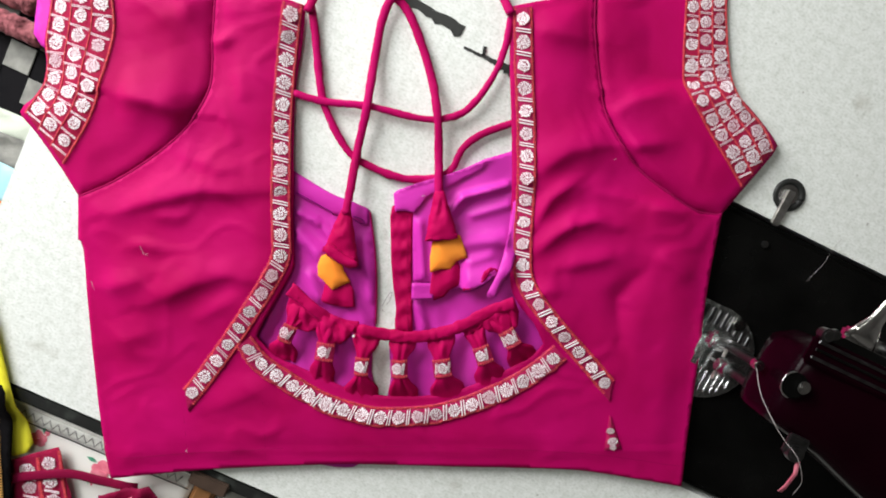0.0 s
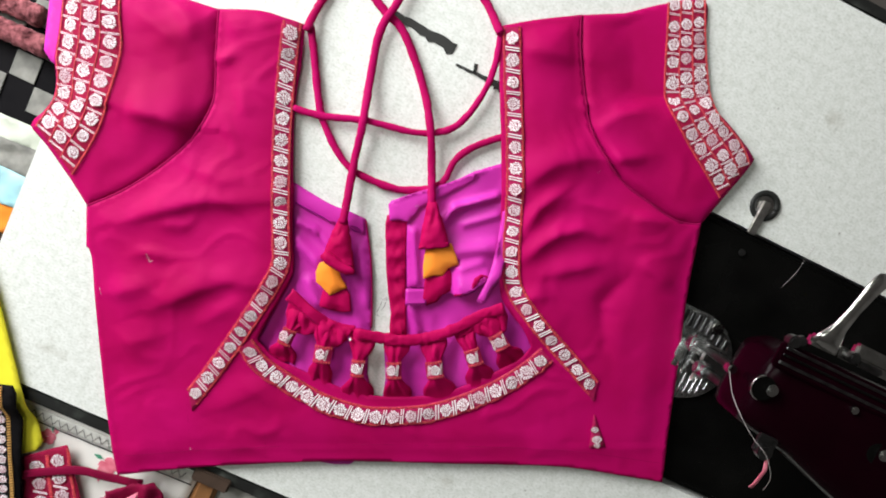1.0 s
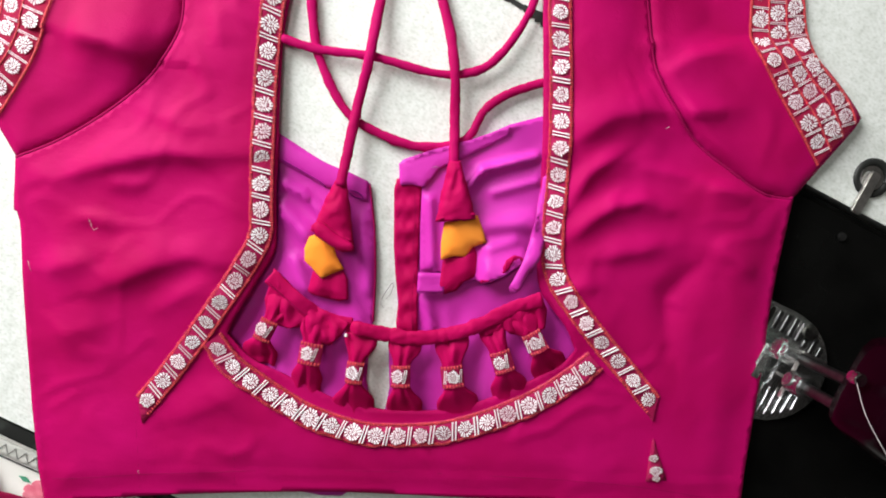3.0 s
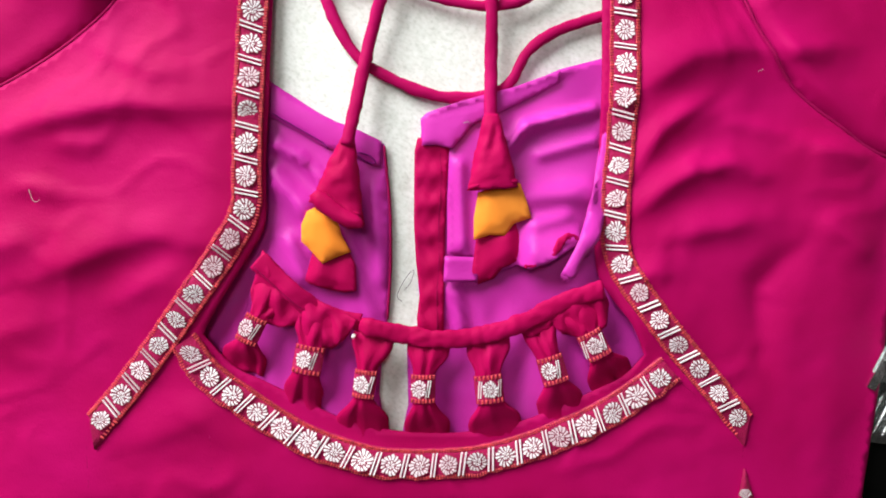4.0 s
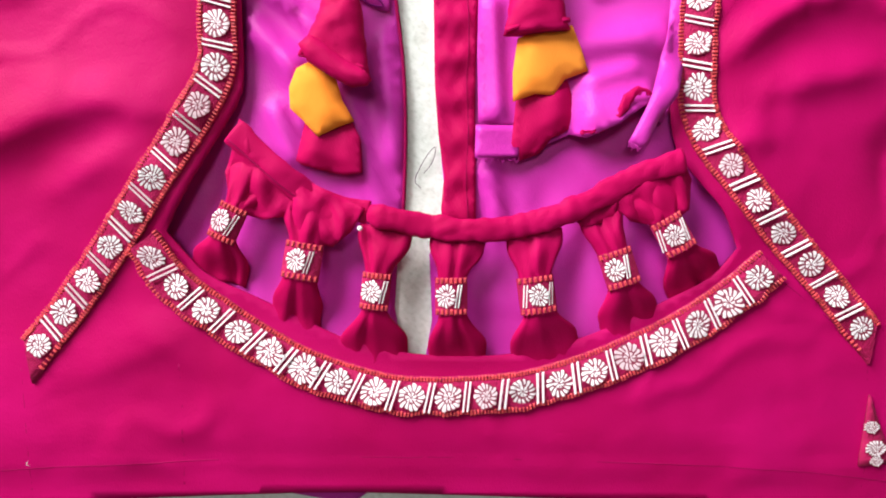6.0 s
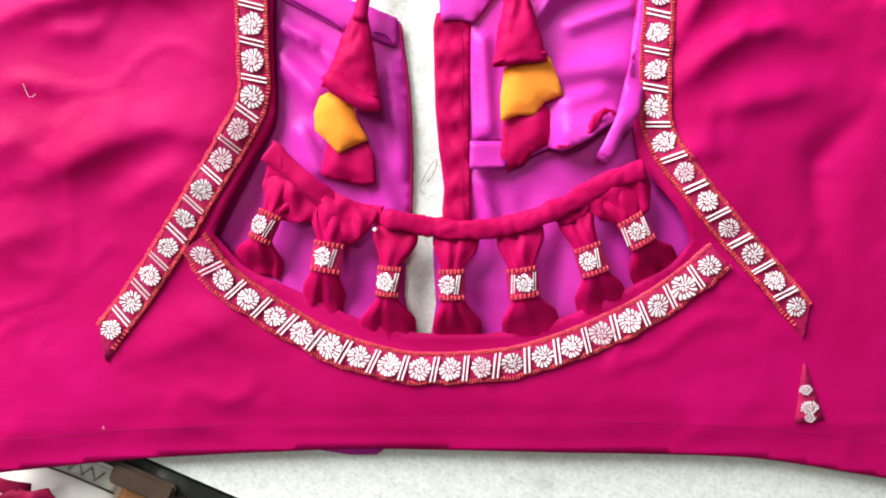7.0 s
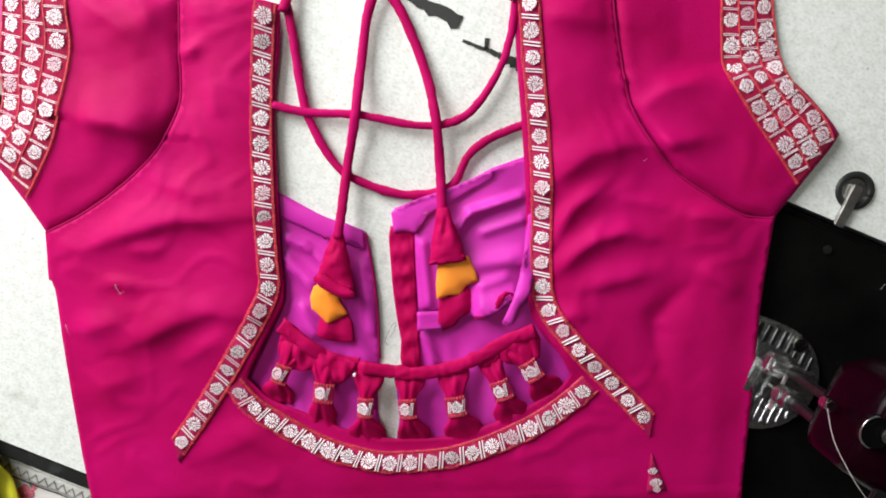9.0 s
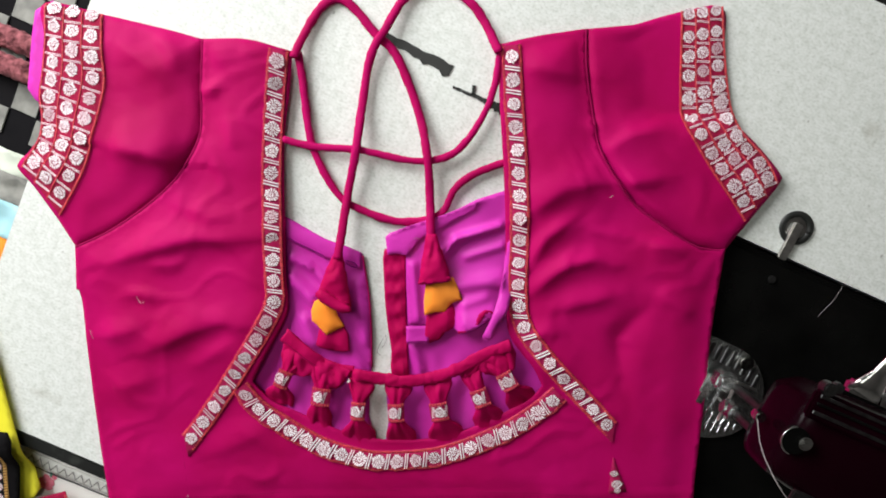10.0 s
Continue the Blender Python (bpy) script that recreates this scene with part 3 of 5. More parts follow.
body_edge, sleeve_edge_r, sleeve_edge_l = edge_finder(body_outline), edge_finder(sleeve_r), edge_finder(sleeve_l)


def body_height(x, y, e=None):
    return cloth(x, y, max(body_edge(x, y), 5))


def sleeve_height(x, y, e=None):
    e = (sleeve_edge_r if x > 0 else sleeve_edge_l)(x, y)
    return cloth(x, y, e) + 0.0009 - 0.0018 * smooth01(1 - e / 4.5)


sheet("back_panel", body_outline, body_height, MAGENTA, blouse, grid=2.9)
sheet("sleeve", sleeve_r, sleeve_height, MAGENTA, blouse, grid=3.0)
sheet("sleeve", sleeve_l, sleeve_height, MAGENTA, blouse, grid=3.0)


def on_cloth(points, lift, step=2.0):
    return [Vector((p.x, p.y, 1000 * body_height(p.x, p.y) + lift)) for p in spline(points, step)]


# armhole seams; their darker magenta also stands in for the crease's shade
for s in (SEAM_L, SEAM_R):
    part_mesh("armhole_seam", tube_mesh("armhole_seam", on_cloth(s, -0.3), 0.75, SEAM, 8, 0.8), blouse)
part_mesh("hem_stitch", tube_mesh("hem_stitch", on_cloth([(-224, -207), (-152, -202), (-62, -199), (12, -200), (95, -204), (164, -214)], -0.22), 0.32, SEAM, 6), blouse)
for ax, ay, bx, by in ((-177, -168, -176, -212), (112, -163, 113, -216), (-123, -166, -123, -210), (76, -133, 110, -160)):
    part_mesh("dart_seam", tube_mesh("dart_seam", on_cloth([(ax, ay), ((ax + bx) / 2 + 0.6, (ay + by) / 2), (bx, by)], -0.28), 0.32, SEAM, 6), blouse)


# front panels, seen through the neck opening
LINING_FOLDS = [(-101, -36, -86, -44, 1.7, 2.8), (-86, -44, -74, -56, 1.4, 3.0), (-99, -51, -84, -65, 1.7, 6.5), (-84, -66, -78, -82, 1.2, 5), (-90, -80, -84, -96, 1.2, 5), (-54, -56, -50, -96, 1.2, 4), (-66, -74, -56, -112, 0.9, 5),
                (2, -39, 11, -28, 1.7, 3.4), (11, -28, 40, -20, 2.0, 3.4), (18, -40, 44, -32, 0.9, 4.0), (2, -60, 38, -56, 1.5, 9), (16, -70, 30, -66, 0.9, 5), (-17, -45, -15, -80, 0.9, 4), (-18, -100, -14, -118, 1.2, 4), (-30, -22, 30, -3, 0.6, 2.2)]


def lining_height(x, y, e):
    z = 1.3 + 1.2 * noise.noise((x / 20, y / 28, 9.0)) + 0.9
    z += 2.6 * noise.noise((x / 7.0, y / 30, 2.2)) * smooth01((-y - 100) / 15)
    for ax, ay, bx, by, h, w in LINING_FOLDS:
        d, t = seg_dist(x, y, ax, ay, bx, by)
        z += 3.1 * h * math.exp(-(d / (0.62 * w)) ** 2)
    return min(max(z, 0.9), 5.6 + 2.2 * smooth01(min(x + 99, 42 - x) / 14)) / 1000 if inside_neck(x, y) else min(max(z, 0.9), 2.2) / 1000


def inside_neck(x, y):
    return -99 < x < 42 and y > -150


LIN_L = [(-215, 0), (-120, -2), (-99, -12), (-81, -23), (-63, -33), (-50, -37), (-49, -47), (-47, -65), (-46, -89), (-47, -114), (-49, -129), (-50, -148), (-46, -169), (-47, -209), (-215, -209)]
LIN_R = [(-34, -30), (-15, -21), (4, -13), (25, -3), (42, 2), (60, 8), (150, -4), (150, -209), (-39, -209), (-40, -169), (-37, -152), (-38, -129), (-32, -114), (-34, -96), (-36, -56)][::-1]
sheet("front_panel", LIN_L, lining_height, PURPLE, blouse, "purple satin lining", grid=3.2)
sheet("front_panel", LIN_R, lining_height, PURPLE, blouse, "purple satin lining", grid=3.2)


def over_lining(x, y, e):
    return lining_height(x, y, e) + 0.0011 + (0.0008 * math.sin(y / 2.1 + 0.5 * math.sin(x)) + 0.0006 * noise.noise((x / 3, y / 4, 0))) * smooth01(e / 3)


sheet("placket", [(-35.5, -34), (-21.5, -34), (-22, -45), (-22.5, -71), (-22.5, -92), (-22, -118), (-21, -124), (-33, -124), (-34, -113), (-33, -102), (-35, -88), (-36.3, -71), (-36.8, -40)], over_lining, CRIMSON, blouse, "crimson button placket", grid=1.8)
sheet("neck_facing", [(-34.5, -26), (-32, -23.5), (-18, -18.5), (4, -12), (25, -4), (25, -9), (4, -20), (-12, -28), (-20.5, -38.5), (-27, -37), (-33.5, -37.5)], lambda x, y, e: lining_height(x, y, e) + 0.0030 + 0.0008 * smooth01(e / 4), PURPLE, blouse, "purple satin neck facing", grid=2.0)
sheet("neck_facing", [(-103, -9), (-88, -20), (-71, -28), (-61, -31.5), (-51, -36), (-51.5, -47), (-55, -46.5), (-61, -43), (-75, -39.5), (-88, -32.5), (-103, -25)], lambda x, y, e: lining_height(x, y, e) + 0.0012 + 0.0008 * smooth01(e / 4), PURPLE, blouse, "purple satin neck facing", grid=2.2)
part_mesh("placket_stitch", tube_mesh("placket_stitch", [Vector((-25.2 + 0.3 * math.sin(yy / 5), yy, 1000 * over_lining(-25.2, yy, 3) + 0.12)) for yy in range(-118, -38, 2)], 0.13, SEAM, 6), blouse)
part_mesh("edge_piping", tube_mesh("edge_piping", [Vector((p.x, p.y, 1000 * lining_height(p.x, p.y, 9) + 0.5)) for p in spline([(-50, -38), (-49, -47), (-47, -65), (-46.2, -89), (-47, -114)], 3)], 0.6, SEAM, 6), blouse)
for pts in ([(-98, -25.5), (-88, -31), (-77, -37), (-74, -40)], [(-61, -41), (-56, -42.5), (-53.5, -45.5), (-58, -45), (-61, -42.5)]):
    part_mesh("lining_stitch", tube_mesh("lining_stitch", [Vector((p.x, p.y, 1000 * lining_height(p.x, p.y, 9) + 2.1)) for p in spline(pts, 3)], 0.34, PURPLE_SEAM, 6), blouse)
upper = [(-21.5, -27), (4, -14), (25, -4), (42, 1), (50, 0), (50, -70), (40, -84), (34, -78), (28, -82), (24, -85), (14, -89.5), (9, -88), (0, -92), (-8, -95), (-8.5, -85), (-21.5, -84), (-22, -60)]
sheet("lining_layer", upper, lambda x, y, e: lining_height(x, y, e) + 0.0012 + (0.0022 + 0.0080 * smooth01((x - 8) / 8) * smooth01((40 - x) / 6)) * smooth01((-60 - y) / 25) + 0.0012 * noise.noise((x / 4, y / 6, 3)) * smooth01((-78 - y) / 8), PURPLE, blouse, "purple satin upper lining with a raw edge", grid=2.2)
sheet("lining_flap", [(-22.5, -85), (-8, -85), (-8, -95.5), (-22.8, -96)], lambda x, y, e: lining_height(x, y, e) + 0.0046 + 0.0006 * smooth01((-92 - y) / 3), PURPLE, blouse, grid=2.0)
sheet("lining_flap", [(44, -29), (41.5, -50), (38, -66), (33, -79), (27, -91), (29, -91.5), (30.5, -92.8), (33, -92), (37, -83), (43, -76), (48, -60), (48, -30)], lambda x, y, e: lining_height(x, y, e) + 0.0034 + 0.0078 * smooth01((-58 - y) / 20) + 0.0010 * smooth01(e / 3), PURPLE, blouse, "purple satin strip folded along the neck edge", grid=2.0)
part_mesh("frayed_edge", crumple(tube_mesh("frayed_edge", [Vector((p.x, p.y, 1000 * lining_height(p.x, p.y, 9) + 10.8)) for p in spline([(11, -88), (17, -87.5), (23, -84), (25.5, -79), (28, -75.5), (32, -74.3), (34, -76)], 1.0)], lambda t: 0.6 + 1.4 * smooth01((t - 0.35) / 0.3) * smooth01((1.02 - t) / 0.3) + 0.5 * noise.noise((t * 17, 1, 4)), CRIMSON, 14, 0.5), 0.8, 2.2), blouse, "frayed crimson raw edge")
for k in range(26):
    f = k / 25
    px_, py_ = (-22.5 + 14.5 * f, -96) if k % 2 else (27 + 6 * f, -91.5 - math.sin(3 * f))
    pz = 1000 * lining_height(px_, py_, 2) + (4.6 if k % 2 else 11.0)
    part_mesh("frayed_thread", tube_mesh("frayed_thread", [Vector((px_, py_ + 0.6, pz)), Vector((px_ + 0.3 * math.sin(k), py_ - 0.5, pz)), Vector((px_ + 0.8 * math.sin(k * 1.7), py_ - 1.3 - 0.5 * math.sin(k * 2.3), pz - 0.4))], 0.13, PURPLE, 5), blouse)
sheet("hem_lining", [(-92, -211), (-62, -210), (-60, -214), (-63, -216), (-74, -216), (-92, -213)], lambda x, y, e: 0.0022, PURPLE, blouse, grid=4)


# brocade borders
def medallion_mesh(seed):
    """A woven rosette: two rings of flat petals on a duller ground, 1 mm unit radius."""
    rnd = random.Random(seed)
    verts, faces = [], []
    for count, near, far, gap, skew in ((rnd.choice((15, 16, 17)), 0.50, 1.0, 0.17, 0.12), (rnd.choice((7, 8)), 0.08, 0.43, 0.16, 0.25)):
        turn = rnd.uniform(0, 1)
        for k in range(count):
            a0, a1 = 2 * math.pi * (k + turn + gap * rnd.uniform(0.4, 1.6)) / count, 2 * math.pi * (k + turn + 1 - gap * rnd.uniform(0.4, 1.6)) / count
            b = len(verts)
            n0, f0, top = near * rnd.uniform(0.78, 1.12), far * rnd.uniform(0.84, 1.05), rnd.uniform(0.07, 0.15)
            mid = (a0 + a1) / 2
            for r, z, sk, w in ((n0, 0.07, 0, 0.82), ((n0 + f0) / 2, top, skew / 2, 1.0), (f0 * 0.92, 0.08, skew, 0.97), (f0, 0.02, skew, 0.55)):
                for a in (mid - (a1 - a0) / 2 * w, mid + (a1 - a0) / 2 * w):
                    verts.append((r * math.cos(a + sk), r * math.sin(a + sk), z))
            faces += [(b, b + 2, b + 3, b + 1), (b + 2, b + 4, b + 5, b + 3), (b + 4, b + 6, b + 7, b + 5)]
    stitches = len(faces)
    b = len(verts)
    ring = [(0.93 * math.cos(2 * math.pi * k / 14), 0.93 * math.sin(2 * math.pi * k / 14), 0.03) for k in range(14)]
    verts += ring
    faces.append(tuple(range(b, b + 14)))
    me = mesh_of("medallion", verts, faces, SILVER, False)
    me.materials.append(GROUND)
    me.polygons[stitches].material_index = 1
    return me


def bars_mesh():
    """A pair of slanting stitched bars, 1 mm unit half height."""
    verts, faces = [], []
    for off in (-0.28, 0.28):
        b = len(verts)
        for x, y in ((-0.51, -1), (-0.25, -1), (0.41, 1), (0.15, 1)):
            verts.append((x + off, y, 0.0))
        for x, y in ((-0.47, -0.96), (-0.29, -0.96), (0.37, 0.96), (0.19, 0.96)):
            verts.append((x + off, y, 0.16))
        faces += [(b + 4, b + 5, b + 6, b + 7)] + [(b + i, b + (i + 1) % 4, b + 4 + (i + 1) % 4, b + 4 + i) for i in range(4)]
    return mesh_of("stitch_bar", verts, faces, SILVER, False)


ROSETTES, BARS = [medallion_mesh(i) for i in range(6)], bars_mesh()
MEDALLION = ROSETTES[0]


def place(me, name, parent, x, y, z, direction, normal, sx, sy, sz):
    t = Vector((direction[0], direction[1], 0)).normalized()
    n = Vector(normal).normalized()
    t = (t - n * t.dot(n)).normalized()
    b = n.cross(t)
    ob = new(name, me)
    ob.parent = parent
    m = Matrix((t, b, n)).transposed().to_4x4() @ Matrix.Diagonal((sx / 1000, sy / 1000, sz / 1000, 1))
    ob.matrix_world = Matrix.Translation((x / 1000, y / 1000, z)) @ m
    return ob


def slope(h, x, y):
    e = 1.5
    return Vector((-(h(x + e, y) - h(x - e, y)) / (2 * e) * 1000, -(h(x, y + e) - h(x, y - e)) / (2 * e) * 1000, 1)).normalized()


def bead_rows(name, rows, parent):
    """Short woven stitches along the border's edges, joined."""
    verts, faces = [], []
    for pts in rows:
        for x, y, z, dx, dy, l, w in pts:
            b = len(verts)
            for p, q, r in ((-l, -w, 0), (l, -w, 0), (l, w, 0), (-l, w, 0), (-l * 0.6, -w * 0.6, 0.5), (l * 0.6, -w * 0.6, 0.5), (l * 0.6, w * 0.6, 0.5), (-l * 0.6, w * 0.6, 0.5)):
                verts.append(((x + p * dx - q * dy) / 1000, (y + p * dy + q * dx) / 1000, z + r / 1000))
            faces += [(b + 4, b + 5, b + 6, b + 7)] + [(b + i, b + (i + 1) % 4, b + 4 + (i + 1) % 4, b + 4 + i) for i in range(4)]
    ob = part_mesh(name, mesh_of(name, verts, faces, BEAD, False), parent, "orange-red stitched edge")
    return tagged(ob, kind="stuff")


def border(points, width, h, pitch=14.3, label="silver brocade border with round rosettes", seed=1, swell=0.0, ends=(2.0, 2.0), cut=0.0):
    """A stitched ribbon along points (mm) on the height h, with rosettes, bars and beaded edges."""
    rnd = random.Random(seed)
    line, length = even(spline(points, 1.5), max(8, int(sum((Vector(b) - Vector(a)).length for a, b in zip(points, points[1:])) / 1.6)))
    verts, faces = [], []
    cross = (-0.5, -0.46, -0.2, 0.2, 0.46, 0.5)
    lift = (-0.6, 0.55, 0.75, 0.75, 0.55, -0.6)
    for i, (p, d) in enumerate(line):
        s = length * i / (len(line) - 1)
        wob = swell * (noise.noise((s / 9, seed * 3.1, 0)) + 0.6 * noise.noise((s / 4, seed * 7.7, 0)))
        n = Vector((-d.y, d.x))
        for c, z in zip(cross, lift):
            q = p + n * (c * width + (wob if c < 0 else wob * 0.2)) + d * c * width * cut * smooth01((s - length + 12) / 12)
            verts.append((q.x / 1000, q.y / 1000, h(q.x, q.y) + z / 1000 + (0.0005 * abs(wob) if c < 0 else 0)))
        if i:
            for k in range(5):
                faces.append(((i - 1) * 6 + k, i * 6 + k, i * 6 + k + 1, (i - 1) * 6 + k + 1)[::-1])
    tape = part_mesh("border", mesh_of("border", verts, faces, RIBBON), blouse, label)
    count = max(1, round(length / pitch))
    fine, _ = even([p for p, d in line], count * 2)
    for k in range(1, count * 2):
        p, d = fine[k]
        if not ends[0] <= length * k / (2 * count) <= length - ends[1]:
            continue
        z = h(p.x, p.y) + 0.0011 + 0.0006 * min(1, swell)
        n = slope(h, p.x, p.y)
        turn = Vector((d.x, d.y))
        if k % 2:
            r = width * 0.385 * rnd.uniform(0.90, 1.06)
            a = rnd.uniform(0, 6)
            n = (n + (0.3 + 0.6 * swell) * Vector((rnd.uniform(-0.16, 0.16), rnd.uniform(-0.16, 0.16), 0))).normalized()
            place(rnd.choice(ROSETTES), "rosette", tape, p.x, p.y, z, (turn.x * math.cos(a) - turn.y * math.sin(a), turn.x * math.sin(a) + turn.y * math.cos(a)), n, r, r * rnd.uniform(0.86, 1.04), 2.2)
        else:
            place(BARS, "stitch_bar", tape, p.x, p.y, z, (turn.x, turn.y), n, 3.0 * rnd.uniform(0.85, 1.15), width * 0.39, 2.6)
    rows = []
    bead_n = int(length / 1.15)
    beads, _ = even([p for p, d in line], bead_n)
    for side in (-1, 1):
        row = []
        for k, (p, d) in enumerate(beads):
            s = length * k / bead_n
            wob = swell * (noise.noise((s / 9, seed * 3.1, 0)) + 0.6 * noise.noise((s / 4, seed * 7.7, 0))) * (1 if side < 0 else 0.2)
            q = p + Vector((-d.y, d.x)) * (side * width * 0.435 + wob) + d * side * 0.435 * width * cut * smooth01((s - length + 12) / 12)
            if side * cut > 0 and s > length - 4:
                continue
            row.append((q.x, q.y, h(q.x, q.y) + 0.0006, d.x, d.y, 0.40 * rnd.uniform(0.7, 1.2), 0.95 * rnd.uniform(0.75, 1.15)))
        rows.append(row)
    bead_rows("stitched_edge", rows, tape)
    return tape


def top_of(x, y):
    return body_height(x, y) + 0.0006


STRAP_L = [(-97, 93), (-102, 57), (-106, 17), (-107.2, -21), (-107.7, -50), (-108.5, -68), (-120, -90), (-138, -117), (-156, -142), (-174, -165)]
STRAP_R = [(47.5, 92), (49.2, 54), (51.3, 17), (52, -21), (51, -46), (51, -72), (54.5, -87), (64.5, -102), (78.5, -119), (94, -136), (113, -158)]
BASE = [(-134, -123), (-124, -137), (-106, -151), (-87, -163), (-70, -170), (-54, -174.5), (-38, -176), (-22, -175.5), (-4, -173.5), (14, -168.5), (32, -161), (49, -152.5), (64, -142), (77, -130)]
border(STRAP_L, 12.4, top_of, seed=2, swell=0.35, cut=0.95)
border(STRAP_R, 12.0, top_of, seed=3, swell=0.45, cut=-0.85)
border([(x, y - 1.3) for x, y in BASE], 13.2, lambda x, y: top_of(x, y) + 0.0004, 12.4, seed=4, swell=1.1)
tri = sheet("border_scrap", [(113, -176), (110.5, -201), (122, -200)], lambda x, y, e: top_of(x, y) + 0.0005, RIBBON, blouse, "triangular scrap of brocade", grid=3)
for x, y, r in ((113.6, -187, 2.4), (115.5, -194.5, 3.2), (116, -199, 2.0)):
    place(MEDALLION, "rosette", tri, x, y, top_of(x, y) + 0.0013, (1, 0), (0, 0, 1), r * 1.15, r, 2.0)


def cuff(inner, outer, cells, seed):
    """A sleeve border three rosettes wide between two lines (mm)."""
    rnd = random.Random(seed)
    a, la = even(spline(inner, 1.5), 70)
    b, lb = even(spline(outer, 1.5), 70)
    h = lambda x, y: sleeve_height(x, y) + 0.0009
    verts, faces, m = [], [], 8
    for i in range(71):
        for k in range(m + 1):
            q = a[i][0].lerp(b[i][0], k / m)
            verts.append((q.x / 1000, q.y / 1000, h(q.x, q.y) + (0.0002 if 0 < k < m else -0.0009)))
        if i:
            for k in range(m):
                faces.append(((i - 1) * (m + 1) + k, i * (m + 1) + k, i * (m + 1) + k + 1, (i - 1) * (m + 1) + k + 1))
    me = mesh_of("cuff", verts, faces, CUFF_RED)
    me.update()
    if me.polygons[0].normal.z < 0:
        me.flip_normals()
    tape = part_mesh("cuff", me, blouse, "sleeve cuff of silver brocade rosettes on red")
    rows = [[], [], [], []]
    for j in range(cells):
        for half in (0.28, 0.78):
            i = min(70, int(70 * (j + half) / cells))
            (p, d), (q, e) = a[i], b[i]
            w = (q - p).length / 3.0
            for k in range(3):
                c = p.lerp(q, (k + 0.5) / 3.0 * 0.94 + 0.035)
                t = d.lerp(e, (k + 0.5) / 3.0)
                n = slope(h, c.x, c.y)
                if half < 0.5:
                    r = min(w * 0.43, (la + lb) / 2 / cells * 0.39) * rnd.uniform(0.92, 1.06)
                    g = rnd.uniform(0, 6)
                    place(rnd.choice(ROSETTES), "rosette", tape, c.x, c.y, h(c.x, c.y) + 0.0003, (math.cos(g), math.sin(g)), n, r, r, 2.2)
                else:
                    place(BARS, "stitch_bar", tape, c.x, c.y, h(c.x, c.y) + 0.0003, (t.x, t.y), n, 1.5, w * 0.42, 2.0)
    for i in range(0, 71):
        for s in (0.0, 0.5):
            if i == 70 and s:
                continue
            p = a[i][0].lerp(a[min(70, i + 1)][0], s)
            q = b[i][0].lerp(b[min(70, i + 1)][0], s)
            d = a[i][1].lerp(b[i][1], 0.5)
            for k, f in enumerate((0.02, 0.345, 0.655, 0.98)):
                c = p.lerp(q, f)
                rows[k].append((c.x, c.y, h(c.x, c.y) + 0.0002, d.x, d.y, 0.45, 0.7 if k in (0, 3) else 0.5))
    bead_rows("stitched_edge", rows, tape)


CUFF_L_IN = [(-207, 117.5), (-207.5, 95), (-207.5, 76), (-212, 58), (-218.5, 39), (-223.5, 26), (-232, 11), (-246, -8)]
CUFF_L_OUT = [(-243, 125), (-245.5, 106), (-249.5, 84), (-252.5, 69), (-252.5, 55), (-255.5, 43), (-262, 34), (-268, 25)]
CUFF_R_IN = [(152.5, 110), (152.5, 85), (152.5, 65), (154, 43), (161, 29), (173, 10), (194, -20)]
CUFF_R_OUT = [(178, 112), (180, 87), (183, 63), (186.5, 47), (193, 34), (206, 20), (214, 4)]
cuff(CUFF_L_IN, CUFF_L_OUT, 10, 21)
cuff(CUFF_R_IN, CUFF_R_OUT, 11, 22)
sheet("sleeve_lining", [(-240, 128), (-252, 122), (-256, 106), (-262, 74), (-258, 67), (-252, 62), (-244, 90)], lambda x, y, e: 0.0025, PURPLE, blouse, "purple sleeve lining", grid=4)

# looped yoke across the back
YOKE = [(-102, -88), (-91, -98), (-80, -107), (-70, -112), (-58, -114.5), (-45, -117.5), (-27, -120), (-10, -119), (6, -114.5), (20, -108), (33, -101), (45.5, -97)]
yoke_line = [Vector((p.x, p.y, 12.6 + 0.6 * math.sin(p.x / 5) - 3.0 * smooth01((-54 - p.x) / 8))) for p in spline(YOKE[4:], 1.0)]
part_mesh("yoke_piping", crumple(tube_mesh("yoke_piping", yoke_line, lambda t: 4.2 - 1.0 * smooth01((0.06 - t) / 0.06) + 0.9 * noise.noise((t * 15, 0, 0)) + 0.6 * noise.noise((t * 41, 2, 0)), CRIMSON, 36, 0.46), 0.7, 9.0), blouse, "crimson rolled piping")
band_line = [Vector((p.x, p.y, 12.8 - 3.2 * smooth01((p.x + 88) / 14))) for p in spline(YOKE[:5], 1.0)]
part_mesh("yoke_band", crumple(tube_mesh("yoke_band", band_line, lambda t: 4.6 - 0.6 * t + 0.5 * noise.noise((t * 9, 5, 0)), CRIMSON, 32, 0.26), 0.5, 8.0), blouse, "flat crimson band along the yoke")
part_mesh("band_stitch", tube_mesh("band_stitch", [Vector((p.x - 1.6, p.y - 2.4, 13.9 - 3.2 * smooth01((p.x + 88) / 14))) for p in spline(YOKE[:4], 2.0)], 0.22, SEAM, 6), blouse)


